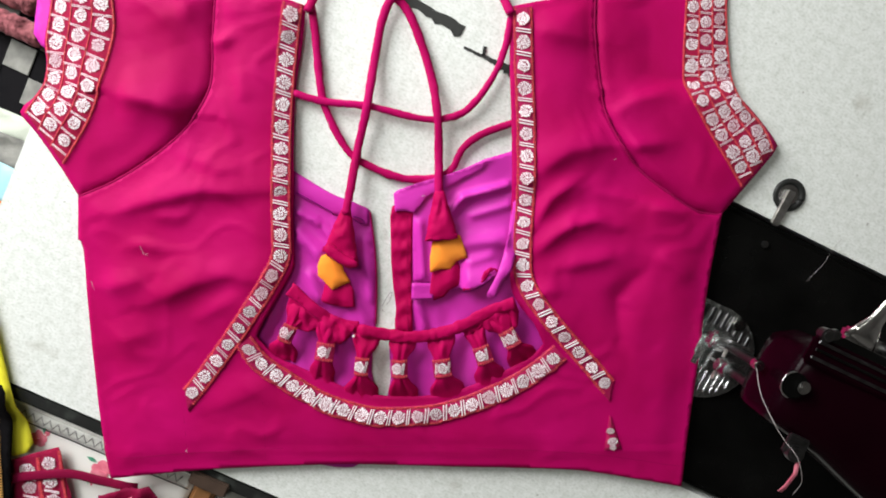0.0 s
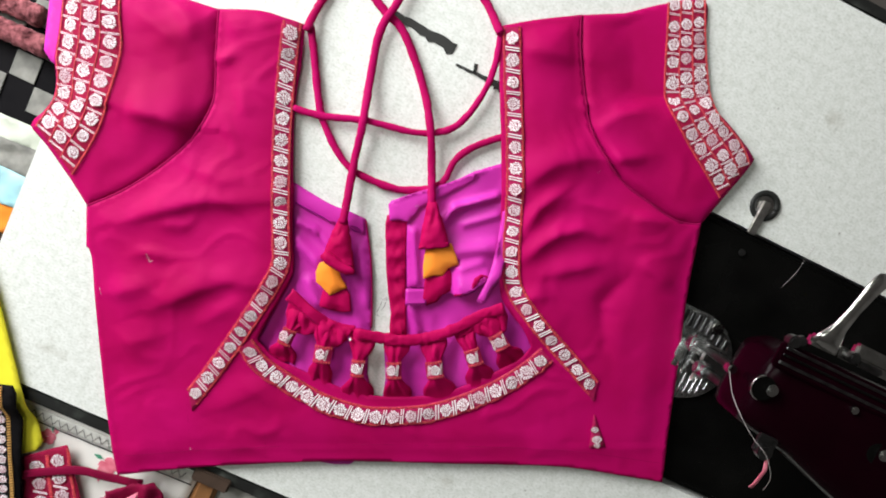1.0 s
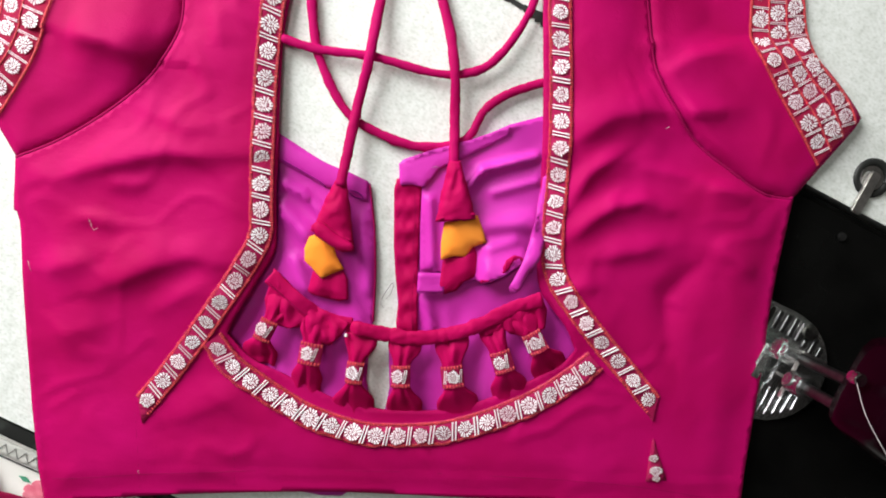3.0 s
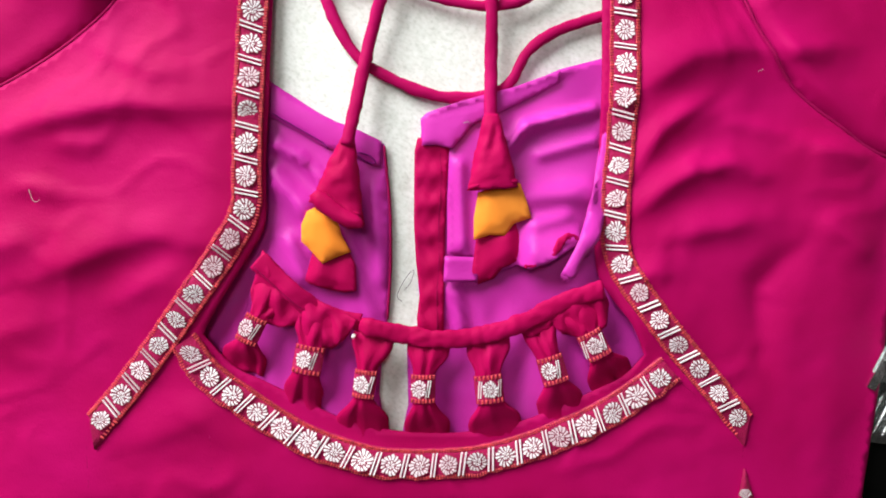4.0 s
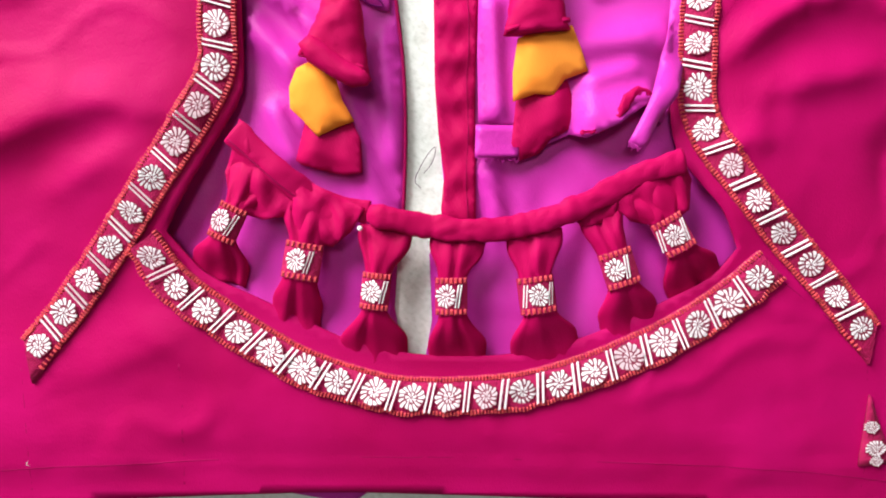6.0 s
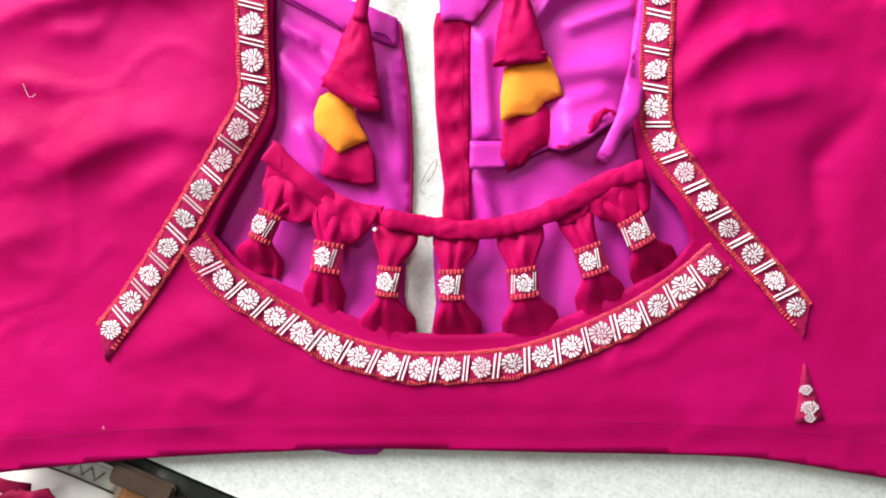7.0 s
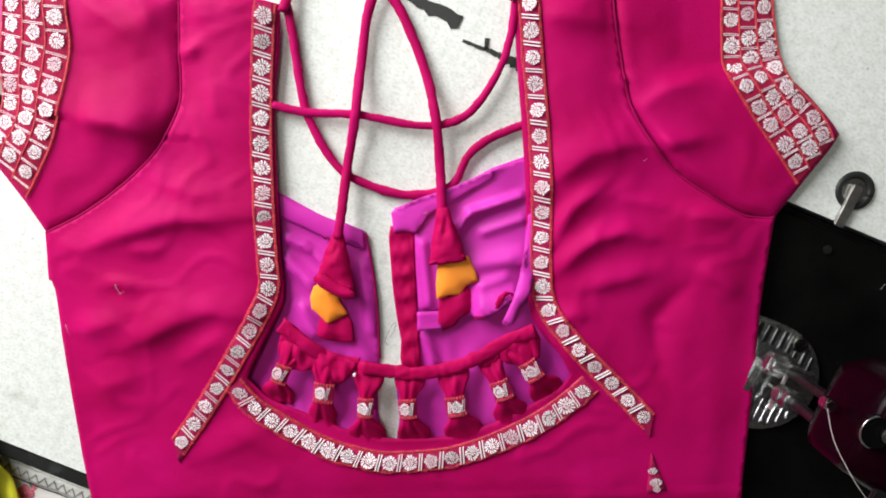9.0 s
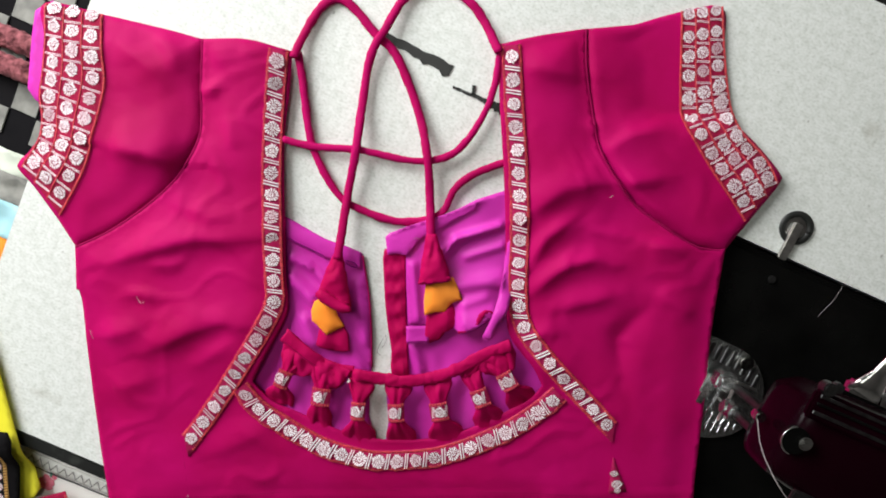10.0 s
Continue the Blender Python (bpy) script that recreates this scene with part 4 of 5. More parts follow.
def loop(topx, topy, midx, midy, botx, boty, top_half, band_half, low_half, seed):
    """A gathered bow: cloth that flares from a brocade band to both ends."""
    rnd = random.Random(seed)
    line = spline([(topx, topy), (midx, midy), (botx, boty)], 1.2)
    m = len(line)
    mid = min(range(m), key=lambda i: (line[i] - Vector((midx, midy))).length)
    verts, faces, n = [], [], 40
    phase, pleat_at = rnd.uniform(0, 6), rnd.uniform(-0.5, 0.5)
    for i, p in enumerate(line):
        d = (line[min(i + 1, m - 1)] - line[max(0, i - 1)]).normalized()
        side = Vector((-d.y, d.x))
        t = (i - mid) / (mid if i < mid else m - 1 - mid)
        half = band_half - 0.7 + ((top_half if t < 0 else low_half) - band_half + 0.7) * smooth01((abs(t) - 0.22) / (0.6 if t < 0 else 0.42))
        high = 1.7 + 1.5 * math.sin(math.pi * min(1, abs(t))) if abs(t) > 0.15 else 1.7
        for k in range(n):
            a = 2 * math.pi * k / n
            c, s = math.cos(a), math.sin(a)
            pleat = c - pleat_at - 0.25 * t
            crimp = (2.0 * noise.noise((1.9 * c + phase, 1.9 * t, seed)) + 0.6 * noise.noise((4.5 * c, 2.2 * t, seed + 0.5)) - 1.5 * math.exp(-(pleat / 0.13) ** 2)) * max(0, s) * (0.25 + abs(t))
            q = p + side * (half * c + 1.1 * noise.noise((i / 5, c, seed)) * abs(t)) + d * 0.7 * abs(t) * math.sin(3 * c + phase)
            verts.append((q.x / 1000, q.y / 1000, (10.3 + high * s + crimp - 0.8 * abs(t) - 6.6 * smooth01((t - 0.18) / 0.72)) / 1000))
        if i:
            for k in range(n):
                faces.append(((i - 1) * n + k, (i - 1) * n + (k + 1) % n, i * n + (k + 1) % n, i * n + k)[::-1])
    faces += [tuple(range(n)), tuple(reversed([(m - 1) * n + k for k in range(n)]))]
    bow = part_mesh("loop", mesh_of("loop", verts, faces, CRIMSON), blouse, "gathered crimson cloth loop")
    d = (line[min(mid + 2, m - 1)] - line[max(mid - 2, 0)]).normalized()
    side = Vector((-d.y, d.x))
    verts, faces = [], []
    for i in range(9):
        f = -1 + 2 * i / 8
        for k in range(9):
            g = -1 + 2 * k / 8
            q = Vector((midx, midy)) + d * f * 6.3 + side * g * band_half
            verts.append((q.x / 1000, q.y / 1000, (10.9 + 2.6 * math.sqrt(max(0, 1 - (g * 0.97) ** 2))) / 1000))
        if i:
            for k in range(8):
                faces.append(((i - 1) * 9 + k, i * 9 + k, i * 9 + k + 1, (i - 1) * 9 + k + 1))
    me = mesh_of("band", verts, faces, RIBBON)
    if me.polygons[30].normal.z < 0:
        me.flip_normals()
    band = part_mesh("band", me, bow, "brocade band")
    zc = 0.0138
    shift = rnd.uniform(-2.2, 0.8)
    for off in (0.0, 8.2):
        g = shift + off
        if abs(g) < band_half - 1.2:
            c = Vector((midx, midy)) + side * g
            place(rnd.choice(ROSETTES), "rosette", band, c.x, c.y, zc - 0.0012 * (g / 4.6) ** 2, (d.x, d.y), (side.x * g / 8, side.y * g / 8, 1), 4.1, 3.5, 2.4)
    for off in (-4.2, 4.2):
        g = shift + off
        if abs(g) < band_half - 0.9:
            c = Vector((midx, midy)) + side * g
            place(BARS, "stitch_bar", band, c.x, c.y, zc - 0.0014 * (g / 4.6) ** 2, (side.x, side.y), (side.x * g / 8, side.y * g / 8, 1), 1.9, 3.8, 2.4)
    rows = []
    for f in (-5.2, 5.2):
        row = []
        for k in range(7):
            g = (-0.84 + 1.68 * k / 6) * band_half
            c = Vector((midx, midy)) + d * f + side * g
            row.append((c.x, c.y, 0.0109 + 0.0026 * math.sqrt(max(0, 1 - (0.97 * g / band_half) ** 2)), side.x, side.y, 0.5, 0.95))
        rows.append(row)
    bead_rows("stitched_edge", rows, band)


def gather_height(x, y, e):
    return 0.0113 + 0.0008 * smooth01(e / 4) + 0.0026 * noise.noise((x / 4.5, y / 9, 2)) * smooth01(e / 2) + 0.0009 * math.sin((x + 0.3 * y) / 1.7 + 2 * noise.noise((x / 9, y / 9, 1)))


for pts in ([(-100, -84), (-90, -94), (-79, -103), (-80, -111), (-86, -116), (-93, -117), (-103, -114), (-105, -101)], [(-82, -102), (-68, -109), (-59, -113), (-64, -121), (-70, -126), (-84, -123)], [(45, -94), (49, -103), (48, -113), (40, -119), (29, -117), (21, -110), (30, -101)], [(20, -105), (26, -103), (24, -116), (14, -119), (6, -114)]):
    sheet("gathered_fold", pts, gather_height, CRIMSON, blouse, "gathered crimson fold", grid=1.8)
TOPS = [(-93, -99), (-77, -110), (-52, -119), (-28, -121), (-3, -120), (18, -113), (34, -104)]
MIDS = [(-104.5, -118), (-80, -130.5), (-55.7, -140.5), (-30.5, -142), (-2, -141.5), (25.3, -132.5), (43, -121.2)]
BOTS = [(-111, -138), (-85, -156), (-57, -168), (-27, -171), (4, -168.5), (33, -157), (56, -142)]
for i, (a, b, c) in enumerate(zip(TOPS, MIDS, BOTS)):
    loop(*a, *b, *c, (9.5, 9.0, 9.0, 9.5, 9.5, 7.5, 10.0)[i], (4.9, 6.4, 4.9, 5.4, 6.2, 5.8, 5.6)[i], (10.0, 8.8, 11.5, 10.0, 12.0, 10.5, 10.5)[i], 40 + i)


# cords and tassels
def cord_line(points, z=None):
    return [Vector((p.x, p.y, p.z)) for p in spline(points, 2.0)]


def flat_cord(points, lift):
    return cord_line([(x, y, lift) for x, y in points])


def cord(line, r=2.9):
    return part_mesh("cord", crumple(tube_mesh("cord", line, lambda t: r * (1 + 0.16 * noise.noise((t * 19, r, 0)) + 0.07 * noise.noise((t * 70, r, 3))), MAGENTA, 16, 0.7), 0.35, 3.5), blouse, "rolled magenta cloth cord")


cord(flat_cord([(-86, 92), (-84, 75), (-83, 61), (-79, 31), (-65, 3), (-50, -8), (-27, -16), (-6, -15), (4, -9), (11, 4), (23, 13), (45, 21)], 3.6), 2.6)
cord(flat_cord([(-98, 38), (-79, 33), (-49, 30), (-19, 23), (0, 23), (15, 30), (30, 50), (37, 68), (41, 90)], 5.6), 2.4)
cord(cord_line([(-88, 88, 8), (-83, 100, 4), (-71, 118, 2.6), (-60, 124, 2.4), (-50, 118, 2.4), (-36, 101, 3), (-24, 88, 3), (-11, 53, 4), (-6, 25, 8.5), (-5, 1, 6.5), (-5, -28, 11)]), 2.9)
cord(cord_line([(40, 88, 8), (32, 106, 3), (23, 119, 2.6), (5, 131, 2.4), (-16, 124, 3.5), (-30, 104, 6.5), (-40, 88, 5), (-46, 61, 4.5), (-51, 30, 9), (-57.5, 2, 7), (-65, -39, 12)]), 2.9)


def tassel(tip, base_l, base_r, petal, flap, seed):
    """A cloth cone over an orange petal and a crimson flap."""
    apex = Vector(tip)
    L, R = Vector(base_l), Vector(base_r)
    verts, faces, n = [], [], 32
    steps = 26
    for i in range(steps + 1):
        t = i / steps
        c = apex.lerp((L + R) / 2, t)
        half = Vector((3.0 * (1 - t), 0)) + Vector((abs(R.x - L.x) / 2 * t, (R.y - L.y) / 2 * t))
        for k in range(n):
            a = 2 * math.pi * k / n
            q = c + half * math.cos(a) * (1 + 0.16 * noise.noise((2 * t, math.sin(a), seed * 3)) * t) + Vector((0, 1.3)) * noise.noise((3 * math.cos(a), seed, 1)) * smooth01((t - 0.8) / 0.2)
            fold = (1.5 * noise.noise((1.6 * math.cos(a) + 2 * t, 3 * t, seed)) + 0.6 * noise.noise((4 * math.cos(a), 5 * t, seed))) * min(1, 3 * t)
            verts.append((q.x / 1000, q.y / 1000, (10.0 + (2.4 + 1.8 * math.sin(math.pi * t * 0.8)) * math.sin(a) + fold) / 1000))
        if i:
            for k in range(n):
                faces.append(((i - 1) * n + k, (i - 1) * n + (k + 1) % n, i * n + (k + 1) % n, i * n + k))
    faces += [tuple(reversed(range(n))), tuple(steps * n + k for k in range(n))]
    me = mesh_of("tassel", verts, faces, CRIMSON)
    bm = bmesh.new()
    bm.from_mesh(me)
    bmesh.ops.recalc_face_normals(bm, faces=bm.faces[:])
    bm.to_mesh(me)
    bm.free()
    cone = part_mesh("tassel", crumple(me, 0.6, 5.0, seed), blouse, "crimson cloth cone tassel")
    part_mesh("tassel_seam", tube_mesh("tassel_seam", [Vector((p.x, p.y, 12.4)) for p in spline([tuple(L.lerp(R, f) + Vector((0, 1.2 + 1.5 * math.sin(3 * f)))) for f in (0.04, 0.35, 0.65, 0.96)], 2)], 0.9, CRIMSON, 8, 0.8), cone)
    sheet("petal", petal, lambda x, y, e: 0.0088 + 0.0016 * smooth01(e / 5) + 0.0006 * math.sin(x / 4 + seed), ORANGE, cone, "orange cloth petal", grid=2.2)
    sheet("flap", flap, lambda x, y, e: 0.0062 + 0.0022 * smooth01(e / 6) + 0.0008 * math.sin(x / 2.6), CRIMSON, cone, "raw-edged crimson cloth flap", grid=2.0)


tassel((-65, -36), (-80.5, -63), (-57.5, -70), [(-82, -67), (-78, -65), (-70, -66), (-67, -77), (-63, -84), (-68, -86), (-75, -89.3), (-80, -84), (-84.3, -80), (-84.5, -73)], [(-79, -82), (-66, -80), (-61, -90), (-60.5, -101), (-66, -102), (-72, -101), (-81, -98.5), (-83, -97)], 1.0)
tassel((-4.5, -24), (-14.3, -57), (8.3, -53.5), [(-9, -57), (-1, -54), (9, -52.5), (12, -60), (14.3, -67.3), (7, -70), (3, -75.3), (-3, -75), (-10.3, -77.5), (-10.5, -68)], [(-8.5, -72), (3, -71), (8, -70), (11.5, -80), (11, -85), (5, -88.6), (3, -89.2), (-1, -94.5), (-8, -97), (-10.5, -91)], 2.6)
sheet("tassel_fold", [(-80, -60.5), (-76.5, -57.5), (-73, -59), (-66, -64.5), (-58.5, -69), (-56.5, -71.5), (-58, -73.5), (-63, -74), (-70, -70.5), (-77, -66)], lambda x, y, e: 0.0148 + 0.0016 * smooth01(e / 2.5) + 0.0005 * noise.noise((x / 4, y / 4, 1)), CRIMSON, blouse, "crimson cloth corner folded over the tassel", grid=1.6, thick=0.0016)

part("pearl_knot", disc(-0.0606, -0.1195, 0.0115, 0.0148, 0.0008, n=12, bevel=0.0004), SILVER, blouse, "small white knot")
# stray threads
for pts, mat in (([(-145, -84, 11), (-138, -83.5, 11.5), (-130, -85.5, 10.5)], DARK_THREAD), ([(-40, -101, 1.2), (-37, -97, 1.6), (-36, -92, 1.4), (-39, -95, 1.2), (-43, -103, 1), (-41, -106, 1)], DARK_THREAD), ([(-232, -84, 9), (-231, -87, 10), (-230.5, -90, 9)], THREAD), ([(-20, -31, 5), (-15, -27, 6), (-12, -28, 5)], THREAD), ([(-199, -60, 10), (-196, -66, 11), (-194, -65, 10)], THREAD), ([(-175, -200, 9), (-175.5, -201, 9.2), (-174.6, -201.6, 9)], THREAD), ([(108, -3, 11), (110, -2, 11.3)], THREAD)):
    part_mesh("loose_thread", tube_mesh("loose_thread", spline(pts, 1.0), 0.11, mat, 6), blouse)

# ---- cloths and scraps round the table's corner ----
bench = thing("side_table", "dark wooden side table pushed against the sewing table", "table", TABLE)
part("tabletop", box(-0.55, 0.30, -0.75, -0.2795, -0.040, -0.016, 0.003), WOOD, bench)
for lu, lv in ((-0.5, -0.70), (-0.5, -0.32), (0.25, -0.70), (0.25, -0.32)):
    part("leg", box(lu - 0.02, lu + 0.02, lv - 0.02, lv + 0.02, -T, -0.039, 0.003), WOOD, bench)


def tv(u, v):
    p = TABLE @ Vector((u, v, 0))
    return (p.x, p.y)


def bench_cloth(x, y, e=9):
    return -0.0105 + 0.0022 * noise.noise((x / 40, y / 40, 3)) + 0.0010 * noise.noise((x / 15, y / 22, 8))


floral = thing("floral_cloth", "white cotton cloth printed with pink flowers and a grey band", "cloth")
sheet("cloth", [tv(-420, -281), tv(-62, -281), tv(-64, -310), tv(-80, -480), tv(-420, -480)], bench_cloth, WHITE_CLOTH, floral, grid=7)
sheet("printed_band", [tv(-420, -283.5), tv(-65, -283.5), tv(-65, -292.5), tv(-420, -292.5)], lambda x, y, e: bench_cloth(x, y) + 0.0009, GREY_BAND, floral, "grey printed band", grid=3)
part_mesh("band_line", tube_mesh("band_line", [Vector((p.x, p.y, 1000 * bench_cloth(p.x, p.y) + 1.0)) for p in spline([tv(-420, -293.5), tv(-240, -293.5), tv(-65, -293.5)], 6)], 0.5, DARK_STEEL, 6, 0.5), floral)
for off, thick in ((0.0, 0.42), (1.5, 0.22)):
    zig = []
    for i in range(112):
        bx, by = tv(-416 + 3.1 * i, -288 + (2.7 if i % 2 else -2.7) + off * (-0.6))
        zig.append(Vector((bx, by, 1000 * bench_cloth(bx, by) + 1.1)))
    part_mesh("zigzag_print", tube_mesh("zigzag_print", zig, thick, PRINT, 6, 0.4), floral, "dark grey zigzag print")


def flower(x, y, size, seed):
    rnd = random.Random(seed)
    z = lambda a, b, e: bench_cloth(a, b) + 0.0012
    for k in range(5):
        a = 2 * math.pi * k / 5 + rnd.uniform(-0.3, 0.3)
        cx, cy = x + size * 0.5 * math.cos(a), y + size * 0.5 * math.sin(a)
        r = size * rnd.uniform(0.42, 0.6)
        made = sheet("printed_petal", [(cx + r * math.cos(g) * rnd.uniform(0.8, 1), cy + r * math.sin(g) * rnd.uniform(0.8, 1)) for g in [2 * math.pi * i / 10 for i in range(10)]], lambda a_, b_, e, k=k: bench_cloth(a_, b_) + 0.0004 + 0.00006 * k, PETAL, floral, grid=4, thick=0.0003)
        made.data.polygons.foreach_set("use_smooth", [False] * len(made.data.polygons))
    for k in range(4):
        a = rnd.uniform(0, 6.28)
        cx, cy = x + size * 1.25 * math.cos(a), y + size * 1.25 * math.sin(a)
        t, n = Vector((math.cos(a + 0.4), math.sin(a + 0.4))), Vector((-math.sin(a + 0.4), math.cos(a + 0.4)))
        c = Vector((cx, cy))
        made = sheet("printed_leaf", [tuple(c - t * size * 0.5), tuple(c + n * size * 0.2), tuple(c + t * size * 0.5), tuple(c - n * size * 0.2)], lambda a_, b_, e, k=k: bench_cloth(a_, b_) + 0.0004 + 0.00005 * k, LEAF if k % 2 else PETAL, floral, grid=4, thick=0.0003)
        made.data.polygons.foreach_set("use_smooth", [False] * len(made.data.polygons))


for i, (fx, fy, fs) in enumerate(((-286, -200, 6.5), (-244, -224, 8), (-246, -252, 7), (-300, -275, 8), (-205, -262, 5))):
    flower(fx, fy, fs, 60 + i)

scrap = thing("brocade_scrap", "folded maroon brocade scrap with silver rosettes on the floral cloth", "fabric scrap")
scrap_h = lambda x, y, e=9: -0.004 + 0.002 * noise.noise((x / 20, y / 20, 12))
piece = sheet("scrap", [(-302, -213), (-285, -208), (-269, -204), (-266, -222), (-262, -245), (-264, -285), (-306, -285)], scrap_h, CUFF_RED, scrap, grid=3)
for i in range(2):
    for j in range(5):
        x, y = -291.5 + 15.5 * i + 0.6 * j, -220 - 13.5 * j + 4.5 * i
        place(ROSETTES[(i + j) % 6], "rosette", piece, x, y, scrap_h(x, y) + 0.0006, (1, 0.3 * i), (0, 0, 1), 5.4, 4.8, 3)
        place(BARS, "stitch_bar", piece, x + 0.4, y - 6.7, scrap_h(x, y - 6.7) + 0.0006, (0.1, 1), (0, 0, 1), 1.8, 5.2, 3)
rows = [[(-283.5 + 0.04 * k, -212 - 1.5 * k, scrap_h(-283.5, -212 - 1.5 * k) + 0.0004, 0, 1, 0.5, 1.4) for k in range(46)], [(-268.5 + 0.1 * k, -207 - 1.5 * k, scrap_h(-268, -207 - 1.5 * k) + 0.0004, 0, 1, 0.5, 1.2) for k in range(46)]]
bead_rows("stitched_edge", rows, piece)
tape = tagged(part_mesh("fabric_tape", tube_mesh("fabric_tape", [Vector((p.x, p.y, 1000 * scrap_h(p.x, p.y) + 2.5)) for p in spline([(-320, -229), (-297, -225), (-262, -222), (-238, -228), (-215, -233)], 4)], 3.4, MAROON_CLOTH, 10, 0.16)), "flat crimson cloth tape over the brocade scrap", "fabric tape")
bundle = thing("satin_offcut", "crumpled maroon and pink satin offcut", "fabric scrap")
sheet("offcut", [(-242, -238), (-222, -232), (-206, -231), (-200, -240), (-206, -280), (-242, -280)], lambda x, y, e: 0.0005 + 0.004 * noise.noise((x / 8, y / 10, 2)), MAROON_CLOTH, bundle, grid=2.6)
sheet("pink_facing", [(-234, -246), (-216, -236), (-218, -250), (-230, -268)], lambda x, y, e: 0.0048 + 0.002 * noise.noise((x / 12, y / 14, 6)), PINK, bundle, "pink satin facing", grid=3)
pouch = thing("leather_pouch", "small brown leather pouch with a dark flap at the table's edge", "pouch", TABLE)
part("body", box(-0.0615, -0.0455, -0.345, -0.281, -0.0140, -0.0035, 0.003, 3), BROWN, pouch)
part("flap", box(-0.066, -0.038, -0.2815, -0.271, -0.0005, 0.0030, 0.0012, 2), plain("dark_leather", (0.055, 0.035, 0.025), 0.45, 0, 60, 0.3, 0.3), pouch, "dark leather flap")
palm = thing("palm_print_cloth", "grey cotton cloth printed with small dark green palms", "cloth")
GREY_CLOTH = fabric("grey_cotton", (0.30, 0.30, 0.27), (0.40, 0.40, 0.37), 0.85, 0.1)
DARK_GREEN = fabric("dark_green_print", (0.02, 0.04, 0.025), (0.05, 0.08, 0.05), 0.85, 0.1)
sheet("cloth", [tv(-44, -281), tv(240, -281), tv(240, -480), tv(-60, -480), tv(-50, -330)], lambda x, y, e: bench_cloth(x, y) + 0.0015, GREY_CLOTH, palm, grid=7)
rnd = random.Random(9)
for i in range(26):
    cu, cv = -32 + 22 * (i % 13) + rnd.uniform(-5, 5), -292 - 20 * (i // 13) + rnd.uniform(-4, 4)
    cx, cy = tv(cu, cv)
    for k in range(7):
        a = rnd.uniform(0, 0.4) + 2 * math.pi * k / 7
        t, n = Vector((math.cos(a), math.sin(a))), Vector((-math.sin(a), math.cos(a)))
        c, l = Vector((cx, cy)), rnd.uniform(2.2, 4.2)
        sheet("printed_frond", [tuple(c + t * 0.5), tuple(c + t * l * 0.6 + n * 0.6), tuple(c + t * l), tuple(c + t * l * 0.6 - n * 0.6)], lambda x, y, e, k=k: bench_cloth(x, y) + 0.0024 + 0.00005 * k, DARK_GREEN, palm, grid=4, thick=0.0003)


def drape(x, y, lift):
    """Cloth that lies on the table's corner and sinks past its edges."""
    u, v_ = x * 0.906 - y * 0.423, x * 0.423 + y * 0.906
    z = lift + 1.0 * noise.noise((x / 25, y / 40, lift)) + 1.0
    z -= 9 * smooth01((-v_ - 276) / 16) + 30 * smooth01((-u - 262) / 70)
    return z / 1000


tagged(sheet("yellow_cloth", [(-345, -50), (-315, -52), (-309, -70), (-304, -93), (-299, -121), (-294, -154), (-289, -180), (-286, -201), (-291, -208), (-299, -210), (-380, -220), (-380, -70)], lambda x, y, e: drape(x, y, 4), YELLOW, None, grid=4, thick=0.0012), "bright yellow cotton cloth draped over the table's corner", "cloth")
dark = thing("black_bordered_cloth", "black cloth with gold stitched border and silver motifs", "cloth")
sheet("cloth", [(-350, -150), (-312, -152), (-295, -154), (-293, -160), (-294, -170), (-298, -205), (-301, -240), (-303, -300), (-350, -300)], lambda x, y, e: drape(x, y, 11) + 0.002 * smooth01(e / 8), BLACK_CLOTH, dark, grid=3, thick=0.002)
gold_rows = []
for k in range(62):
    y = -154 - 2.0 * k
    x = -301.5 - 0.055 * (-154 - y) - 0.6 * math.sin(k / 9)
    gold_rows.append([(x, y, drape(x, y, 11) + 0.0019, 1, 0.15, 1.5, 0.6)])
gold = bead_rows("gold_edge", gold_rows, dark)
gold["label"] = "gold stitched edge"
gold.data.materials[0] = GOLD
for k in range(13):
    y = -158 - 7.5 * k
    x = -307.5 - 0.055 * (-154 - y)
    place(ROSETTES[k % 6], "silver_motif", dark, x, y, drape(x, y, 11) + 0.0021, (1, 0), (0, 0, 1), 3.6, 3.2, 2.5)

# ---- the far corner, left of the table ----
stool = thing("low_stool", "low wooden stool beside the sewing table", "stool", TABLE)
part("seat", box(-0.60, -0.285, -0.26, 0.16, -0.190, -0.166, 0.004), WOOD, stool)
for lu, lv in ((-0.57, -0.24), (-0.57, 0.14), (-0.31, -0.24), (-0.31, 0.14)):
    part("leg", box(lu - 0.015, lu + 0.015, lv - 0.015, lv + 0.015, -T, -0.189, 0.002), WOOD, stool)
checked = thing("checked_cloth", "black and white checked cloth spread over the stool", "cloth", TABLE)
part("black_ground", box(-0.60, -0.285, -0.13, 0.16, -0.166, -0.161, 0.0015), BLACK_CLOTH, checked)
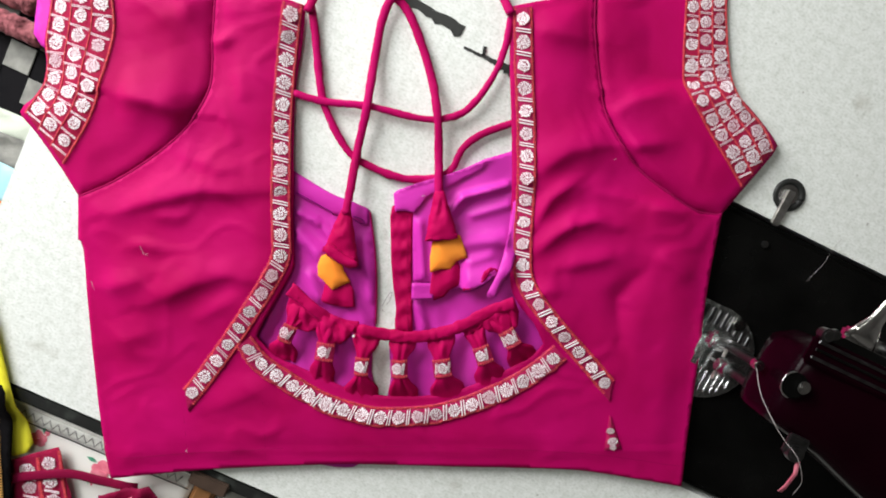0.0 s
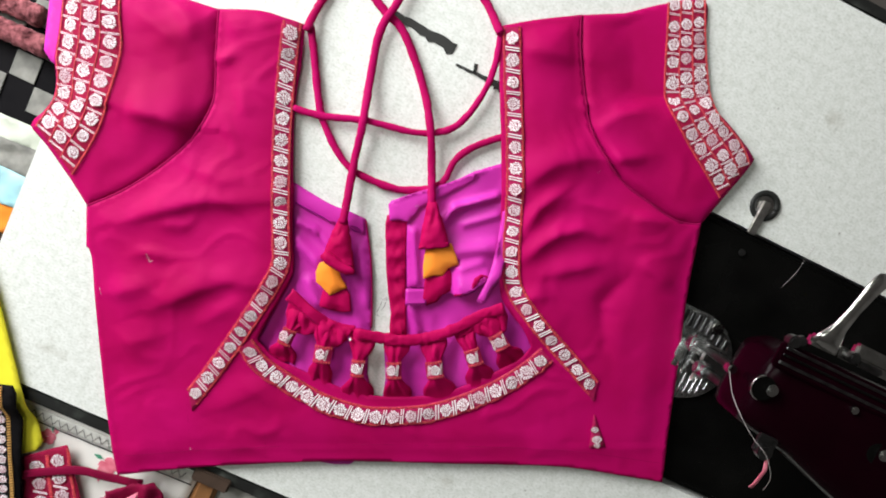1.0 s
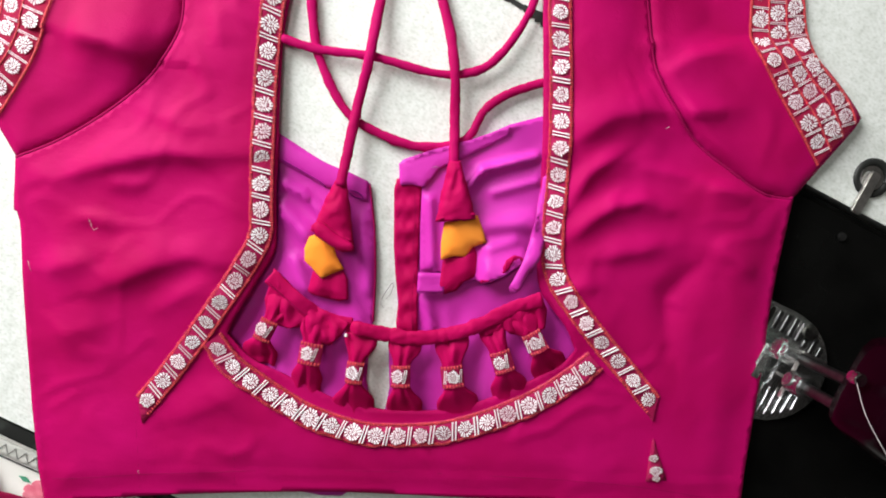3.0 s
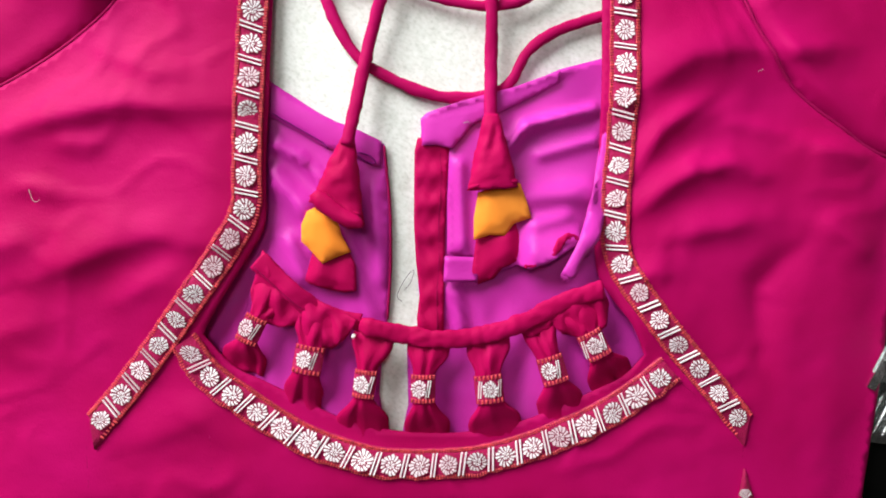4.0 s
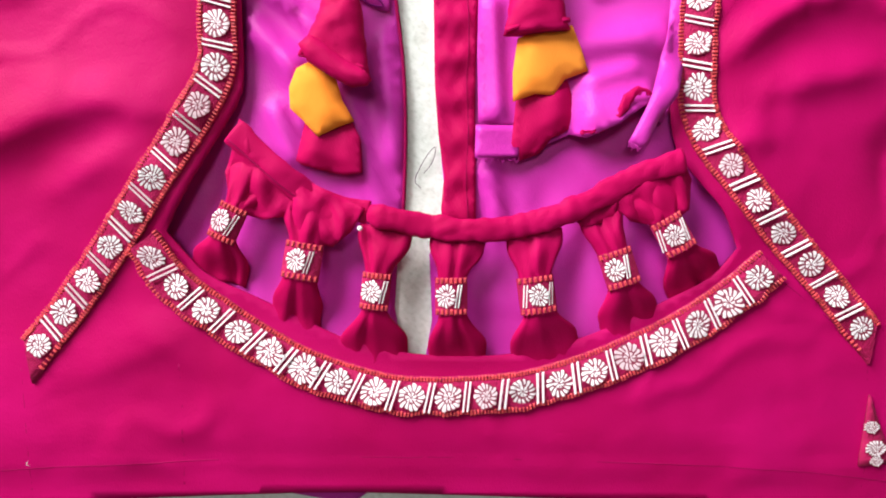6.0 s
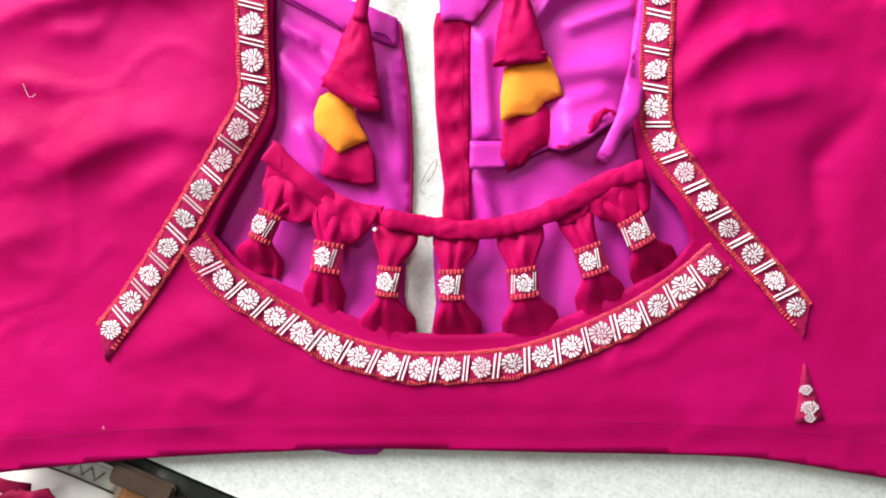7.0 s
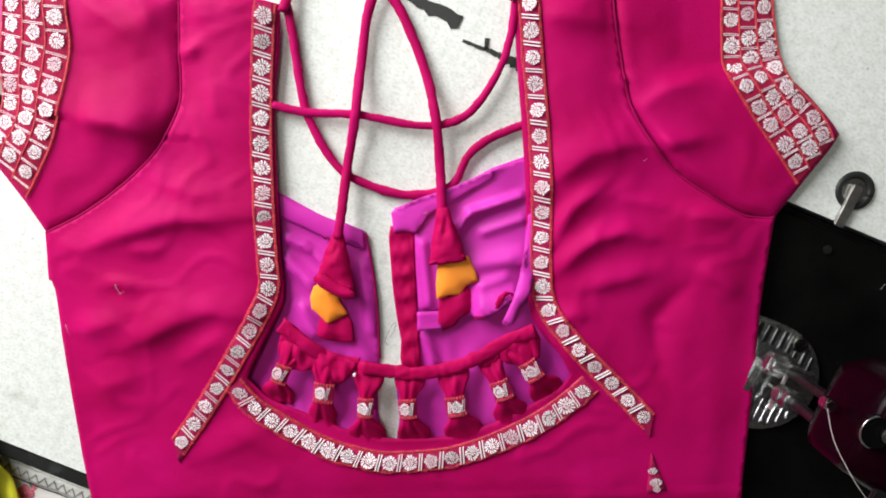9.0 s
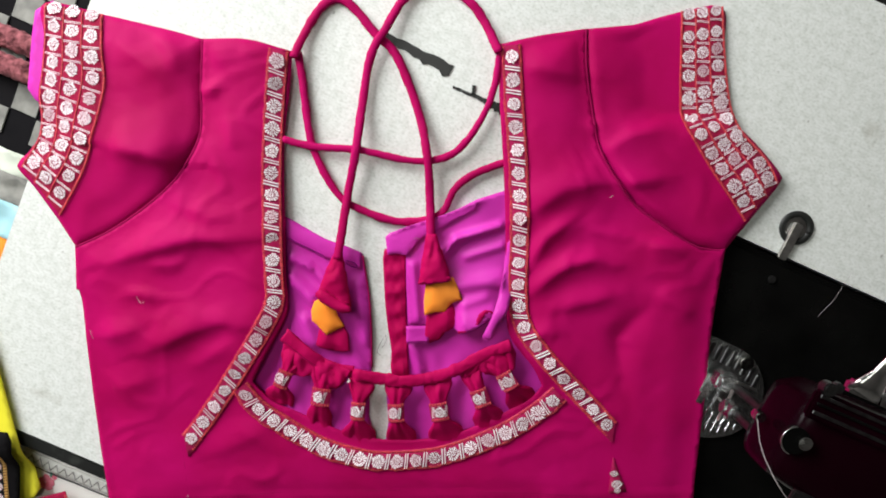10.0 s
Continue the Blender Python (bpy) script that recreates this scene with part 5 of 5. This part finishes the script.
square = box(-0.0118, 0.0118, -0.0118, 0.0118, -0.0006, 0.0008, 0.0003, 1)
sq = bpy.data.meshes.new("white_square")
square.to_mesh(sq)
square.free()
sq.materials.append(DINGY_SHADED)
for i in range(12):
    for j in range(11):
        if (i + j) % 2:
            o = new("white_square", sq)
            o.parent = checked
            o.location = (-0.570 + 0.025 * i, -0.105 + 0.025 * j, -0.1600)
WASHED = fabric("washed_green_cotton", (0.45, 0.52, 0.42), (0.60, 0.64, 0.55))
for nm, pts, mat, z0, label in (("green_cloth", [tv(-420, -128), tv(-288, -125), tv(-288, -146), tv(-420, -150)], WASHED, -0.155, "washed green cloth folded on the stool"),
                                ("white_cloth", [tv(-420, -148), tv(-287, -143), tv(-287, -172), tv(-420, -172)], DINGY_SHADED, -0.153, "crumpled white cloth on the stool"),
                                ("cyan_cloth", [tv(-420, -170), tv(-300, -170), tv(-292, -182), tv(-300, -200), tv(-420, -205)], fabric("cyan_cotton", (0.30, 0.60, 0.66), (0.45, 0.72, 0.78)), -0.150, "pale cyan cloth on the stool"),
                                ("orange_scrap", [tv(-420, -202), tv(-306, -198), tv(-294, -206), tv(-300, -226), tv(-420, -232)], ORANGE, -0.152, "orange cloth scrap on the stool")):
    tagged(sheet(nm, pts, lambda x, y, e, z0=z0: z0 + 0.004 * noise.noise((x / 18, y / 14, z0 * 90)), mat, None, grid=5), label, "cloth")
for k, (x0, y0, x1, y1) in enumerate(((-420, 150, -345, 124), (-425, 128, -342, 98))):
    line = spline([(x0, y0, -150), ((x0 + x1) / 2, (y0 + y1) / 2 + 3, -146), (x1, y1, -149)], 3)
    me = tube_mesh("ruffled_roll", line, lambda t: 9.5 + 0.7 * math.sin(t * 47 + 3 * math.sin(t * 9)) + 1.4 * noise.noise((t * 15, k, 0)), fabric("ruffled_rose" if k else "ruffled_maroon", (0.04, 0.008, 0.01), (0.45, 0.15, 0.17), 0.8, 0.2, 300, 1.2, 150), 18, 0.8)
    tagged(part_mesh("ruffled_roll", me), "ruffled dusty rose fabric roll on the checked cloth", "fabric roll", "ruffled rolls")
